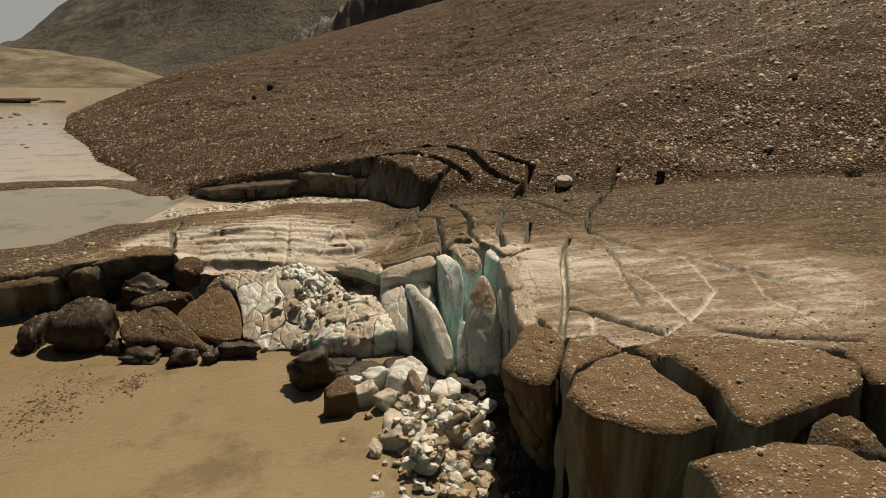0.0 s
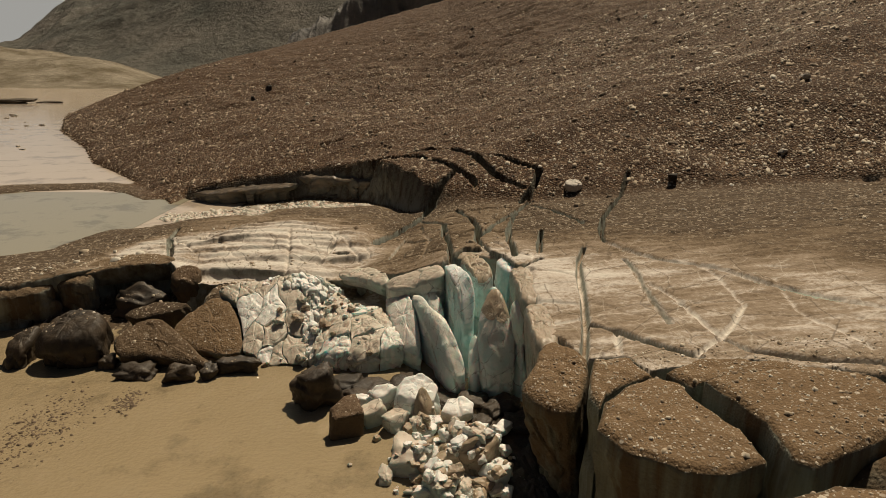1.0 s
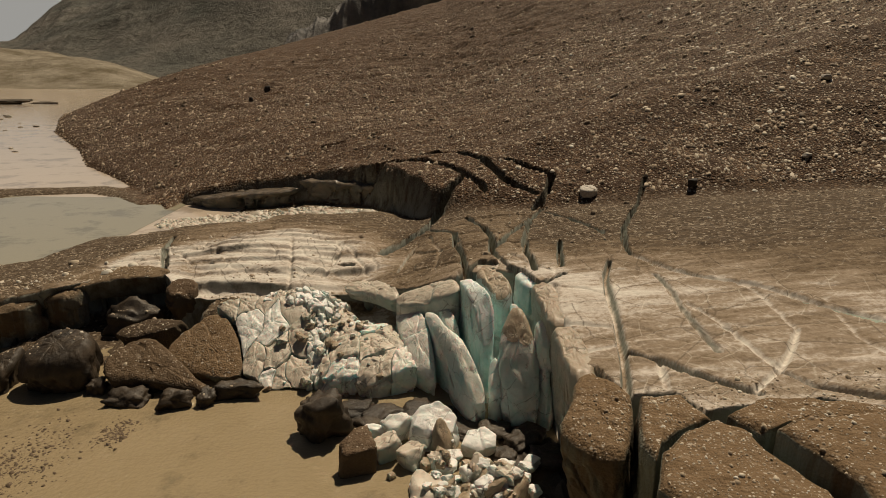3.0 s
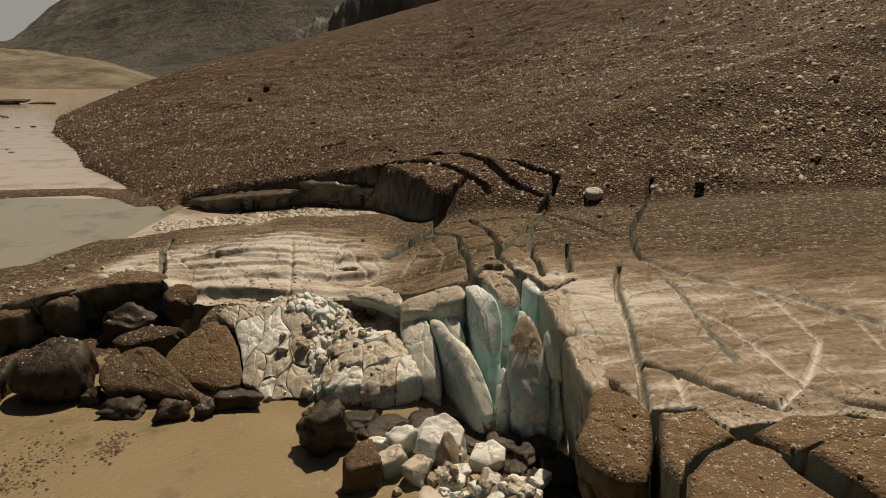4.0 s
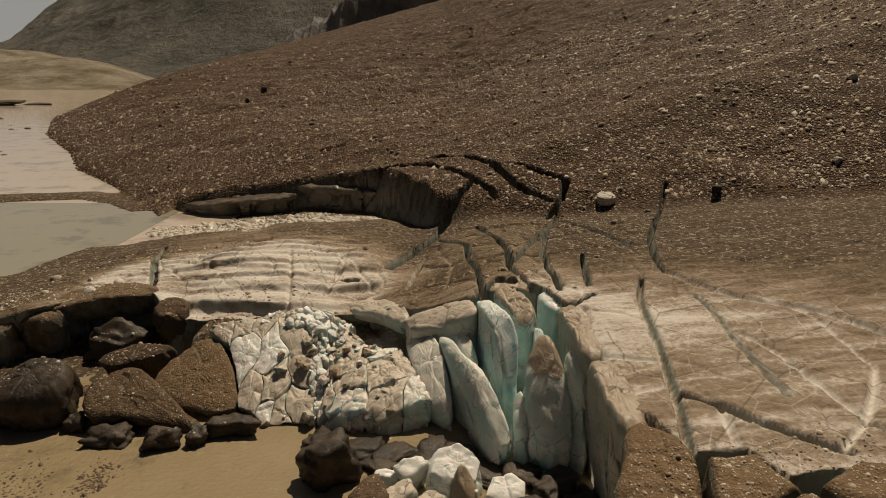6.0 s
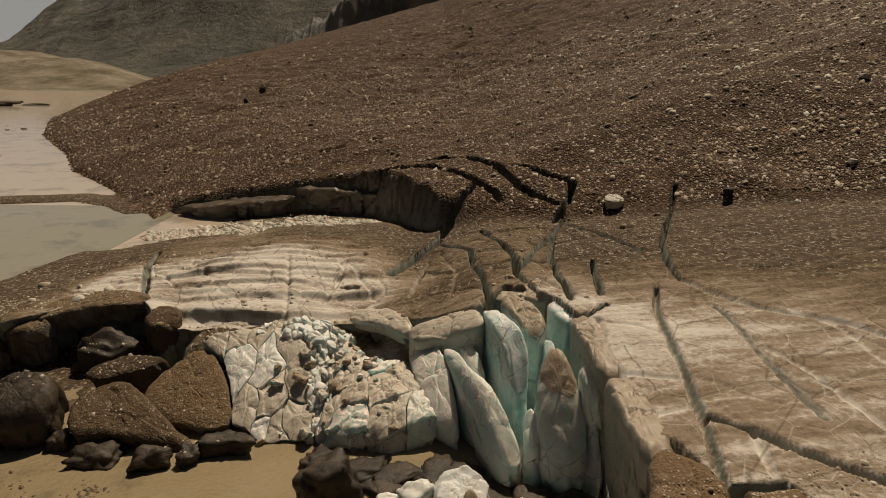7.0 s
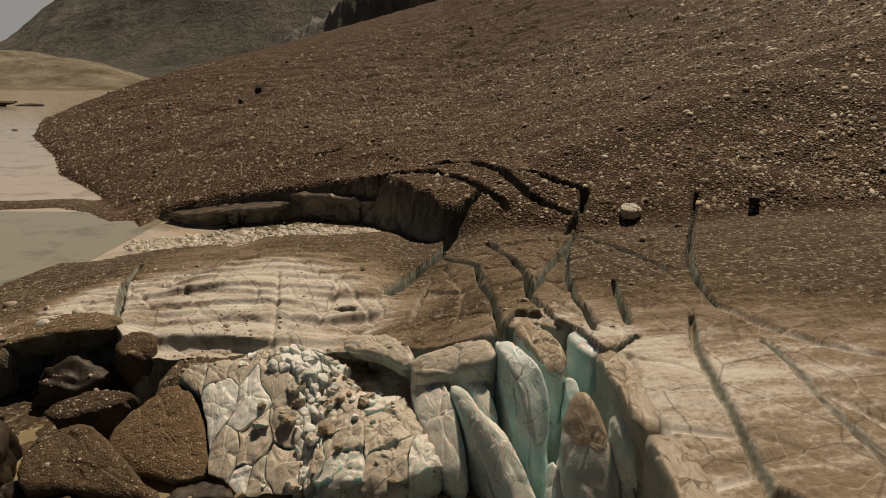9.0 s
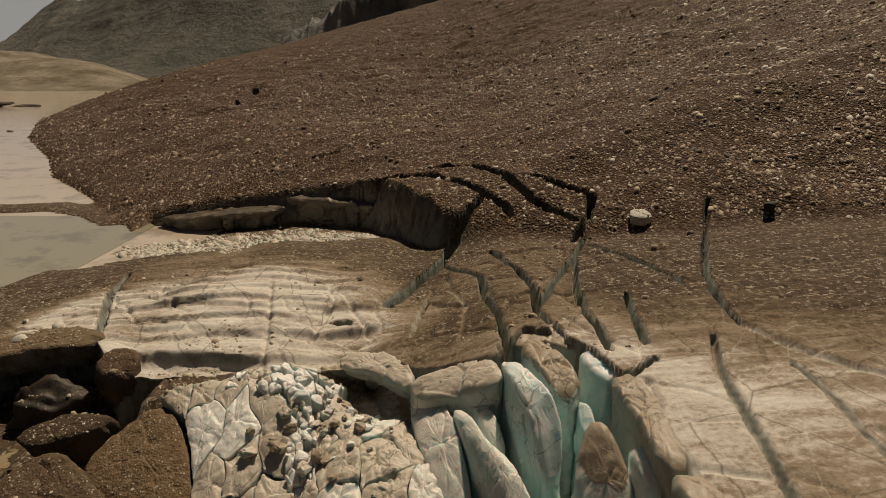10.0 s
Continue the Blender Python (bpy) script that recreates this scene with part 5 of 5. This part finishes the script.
bpy.context.view_layer.update()


def drop(x, y, top=9.0):
    hit, place, normal, _, ob, _ = scene.ray_cast(bpy.context.evaluated_depsgraph_get(), (x, y, top), (0, 0, -1))
    return (place, normal) if hit else (Vector((x, y, 0)), Vector((0, 0, 1)))


def strew(count, spot, size, label, group, seed):
    r = random.Random(seed)
    spots = [spot(r) for k in range(count)]
    feet = [drop(x, y)[0].z for x, y in spots]
    for (x, y), z in zip(spots, feet):
        s = size(r)
        if z > 1.9:
            continue
        ob = new("ice_chunk", SHARDS[r.randrange(10)])
        ob.matrix_world = pose(x, y, max(z, -0.05) + s * 0.2, r.uniform(-25, 25), r.uniform(-25, 25), r.uniform(0, 360)) @ Matrix.Diagonal((s * r.uniform(0.8, 1.5), s, s * r.uniform(0.55, 0.9), 1))
        tagged(ob, label, "ice chunk", group)
    bpy.context.view_layer.update()


strew(80, lambda r: (r.triangular(-8.8, -2.6, -6.4), r.triangular(24.6, 30.6, 29.0)), lambda r: 0.12 + 0.4 * r.random() ** 2.5, "small white chunk of broken ice", "chunks on the apron", 1)
strew(270, lambda r: (r.gauss(0.0, 0.95), r.triangular(14.6, 21.0, 17.5)), lambda r: 0.12 + 0.42 * r.random() ** 2.2, "white chunk of ice in the heap", "chunks of the heap", 2)

# ---- low islets of debris and bits afloat in the lake ----
ISLET = single_stone_material("islet_debris", (0.10, 0.075, 0.05))
for seed, x, y, w, d, h in [(601, -163, 226, 24, 6, 2.4), (602, -150, 232, 11, 4, 1.2), (603, -156, 205, 9, 3, 0.8)]:
    lump("islet", seed, (x, y, -0.3), (w, d, h), ISLET, "low dark islet of debris in the lake", "islet", 5, 0, 4, 0.25, 8)
floats = random.Random(31)
for k in range(16):
    y = floats.uniform(85, 170)
    s = 0.012 * y * floats.uniform(0.3, 1.0)
    lump("floating_ice", 620 + k, (-0.66 * y + floats.uniform(-8, 4) - 4, y, -0.1), (s, s * 0.6, s * 0.3), MAT_DIRTY, "small dirty piece of ice afloat in the lake", "ice chunk", floats.uniform(0, 180), 0, 2, 0.1, 5, 0.12, "ice afloat")

# ---- marked stones on the slope ----
PALE, DARK = single_stone_material("pale_stone", (0.55, 0.50, 0.44)), single_stone_material("dark_stone", (0.05, 0.042, 0.036))


def slope_stone(seed, x, y, size, mat, label):
    z = float(ground_height(np.array([x]), np.array([y]))[0][0])
    return lump("boulder", seed, (x, y, z - 0.05), size, mat, label, "boulder", seed * 31, 0, 3, 0.06, 5)


high = float(ground_height(np.array([8.6]), np.array([43.1]))[0][0])
serac("boulder", [(8.0, 42.8, high + 0.42), (8.2, 43.7, high + 0.62), (9.1, 43.8, high + 0.6), (9.3, 42.9, high + 0.42), (8.7, 42.6, high + 0.36)], high - 0.15, single_stone_material("buff_stone", (0.72, 0.66, 0.58)), "pale flat-topped boulder on gravel", "boulder", 301, (0, 0.1), 0.85, 0.06, 0.02, 0.04, fine=0.05)
slope_stone(302, 29.2, 52.9, (0.8, 0.6, 0.5), PALE, "small white boulder on the stony slope")
slope_stone(303, 23.7, 44.4, (0.75, 0.5, 0.35), PALE, "small white boulder on the stony slope")
slope_stone(304, 15.5, 42.9, (0.75, 0.6, 0.7), DARK, "small dark boulder on the stony slope")
slope_stone(305, -34, 108.6, (1.1, 1.0, 1.3), DARK, "dark boulder on the stony slope")
slope_stone(306, -34.4, 119.7, (1.2, 1.0, 1.5), DARK, "dark boulder on the stony slope")




# ---- loose stones ----
def stone_field(name, x, y, z, size, flat, label, seed, mat=None, lie=None):
    """Thousands of loose flat stones in one mesh, each a low cut block half sunk; lie: the surface's rise along x and y."""
    r = np.random.RandomState(seed)
    n, sides = len(x), 5
    turn = r.uniform(0, 6.28, (n, 1)) + np.arange(sides) * 6.28 / sides + r.uniform(-0.4, 0.4, (n, sides))
    rad = r.uniform(0.7, 1.2, (n, sides)) * 0.5
    long, yaw = r.uniform(0.6, 1.0, (n, 1)), r.uniform(0, 6.28, (n, 1))
    ux, uy = np.cos(turn) * rad, np.sin(turn) * rad * long
    ux, uy = ux * np.cos(yaw) - uy * np.sin(yaw), ux * np.sin(yaw) + uy * np.cos(yaw)
    inner = r.uniform(0.55, 0.9, (n, 1))
    thick = r.uniform(0.14, 0.42, (n, 1)) * flat
    tipx, tipy = r.normal(0, 0.16, (n, 1)), r.normal(-0.05, 0.16, (n, 1))
    if lie is not None:
        tipx, tipy = tipx + lie[0][:, None], tipy + lie[1][:, None]
    top = np.stack([ux * inner, uy * inner, thick + tipx * ux + tipy * uy], -1)
    low = np.stack([ux, uy, -0.12 + tipx * ux + tipy * uy], -1)
    co = np.concatenate([top, low], 1) * size[:, None, None] + np.stack([x, y, z], -1)[:, None]
    f = [[0, 1, 2], [0, 2, 3], [0, 3, 4]]
    for k in range(sides):
        m = (k + 1) % sides
        f += [[k, sides + k, sides + m], [k, sides + m, m]]
    f, nv = np.array(f), 2 * sides
    tri = (f[None] + (np.arange(n) * nv)[:, None, None]).reshape(-1, 3).astype(np.int32)
    me = bpy.data.meshes.new(name)
    me.vertices.add(n * nv)
    me.vertices.foreach_set("co", co.reshape(-1, 3).astype(np.float32).ravel())
    me.loops.add(tri.size)
    me.loops.foreach_set("vertex_index", tri.ravel())
    me.polygons.add(len(tri))
    me.polygons.foreach_set("loop_start", np.arange(0, tri.size, 3, dtype=np.int32))
    me.materials.append(mat or MAT_STONES)
    me.update(calc_edges=True)
    return tagged(new(name, me), label, "stones", kind="stuff")


r = np.random.RandomState(5)


def slope_field(n, near, far, least, name, label, seed, mat=None, side=None):
    d = np.exp(r.uniform(math.log(near), math.log(far), n))
    x = r.uniform(-0.72, 0.86, n) * d
    z, back, cut, on = ground_height(x, d)
    keep = (back > 0.85) & (z > 0.05) & (cut < 0.1) & (r.rand(n) < 0.4 + 0.6 * sig(5 * fbm(x, d, 9, 4)))
    if side is not None:
        keep &= r.rand(n) < sig(9 * (x / d - side))
    x, d, z = x[keep], d[keep], z[keep]
    lie = [(slope_height(x + 0.5, d) - slope_height(x - 0.5, d)), (slope_height(x, d + 0.5) - slope_height(x, d - 0.5))]
    size = np.maximum(0.08, least * d) * np.exp(r.normal(0, 0.55, len(x)))
    stone_field(name, x, d, z, np.minimum(size, 0.008 * d + 0.2), 0.6, label, seed, mat, lie)


slope_field(9000, 40, 130, 0.0042, "scree", "loose flat brown and grey stones on the moraine", 6)
slope_field(27000, 42, 130, 0.0034, "scree", "pale flat slabs of stone strewn on the moraine", 26, MAT_PEBBLES, 0.16)
slope_field(62000, 40, 150, 0.0024, "gravel", "small loose stones and gravel covering the moraine", 11)
slope_field(30000, 140, 420, 0.0022, "gravel", "far scree of brown stones on the moraine", 7)
# pebbles on the slabs and on the soiled ice
bpy.context.view_layer.update()
px, py, pz = [], [], []
pr = random.Random(12)
graph = bpy.context.evaluated_depsgraph_get()
while len(px) < 8500:
    if pr.random() < 0.62:
        x, y = pr.uniform(2, 13), pr.uniform(8.5, 18)
    elif pr.random() < 0.5:
        x, y = pr.uniform(-24, -8), pr.uniform(24, 34)
    else:
        y = pr.uniform(28, 43)
        x = pr.uniform(-0.75, 0.8) * y
    hit, place, normal, _, ob, _ = scene.ray_cast(graph, (x, y, 9.0), (0, 0, -1))
    if hit and place.z > 0.2 and normal.z > 0.75 and not ob.name.startswith("ice_fin") and (y < 17.6 or fbm(np.array([x]), np.array([y]), 3, 3)[0] > -0.05):
        px.append(x), py.append(y), pz.append(place.z)
px, py, pz = np.array(px), np.array(py), np.array(pz)
stone_field("pebbles", px, py, pz, np.where(py < 17.6, 0.040, np.maximum(0.04, 0.0024 * py)) * np.exp(r.normal(0, 0.6, len(px))), 0.7, "loose pebbles on dirty ice", 8, MAT_PEBBLES)
# stones on shoals under the silty water
sr = np.random.RandomState(21)
sx = np.concatenate([sr.normal(-15.2, 0.75, 1000), sr.normal(-12.9, 0.3, 380)])
sy = np.concatenate([sr.normal(20.2, 1.3, 1000), sr.normal(22.1, 0.4, 380)])
stone_field("shoal_stones", sx, sy, sx * 0 - 0.01, 0.09 * np.exp(sr.normal(0, 0.4, len(sx))), 0.5, "dark small stones breaking the surface of a shoal", 22, single_stone_material("wet_stones", (0.17, 0.115, 0.07)))
# broken ice afloat before the cave
ir = np.random.RandomState(9)
n = 5200
fx = ir.uniform(-25.5, -6.5, n)
fy = 52.2 + 0.10 * (-fx - 16) + ir.triangular(-6.0, -0.5, 5.5, n)
keep = np.abs(fy - 52.2 - 0.10 * (-fx - 16)) < (5.6 - 0.045 * (fx + 16) ** 2) * (0.75 + 0.5 * fbm(fx, fy, 2.2, 4))
fx, fy = fx[keep], fy[keep]
fz = ground_height(fx, fy)[0]
fz = np.maximum(fz, 0.0)
stone_field("ice_rubble", fx, fy, fz, 0.19 * np.exp(ir.normal(0, 0.6, len(fx))), 0.55, "white broken ice rubble at the cave mouth", 10, MAT_PLATE)
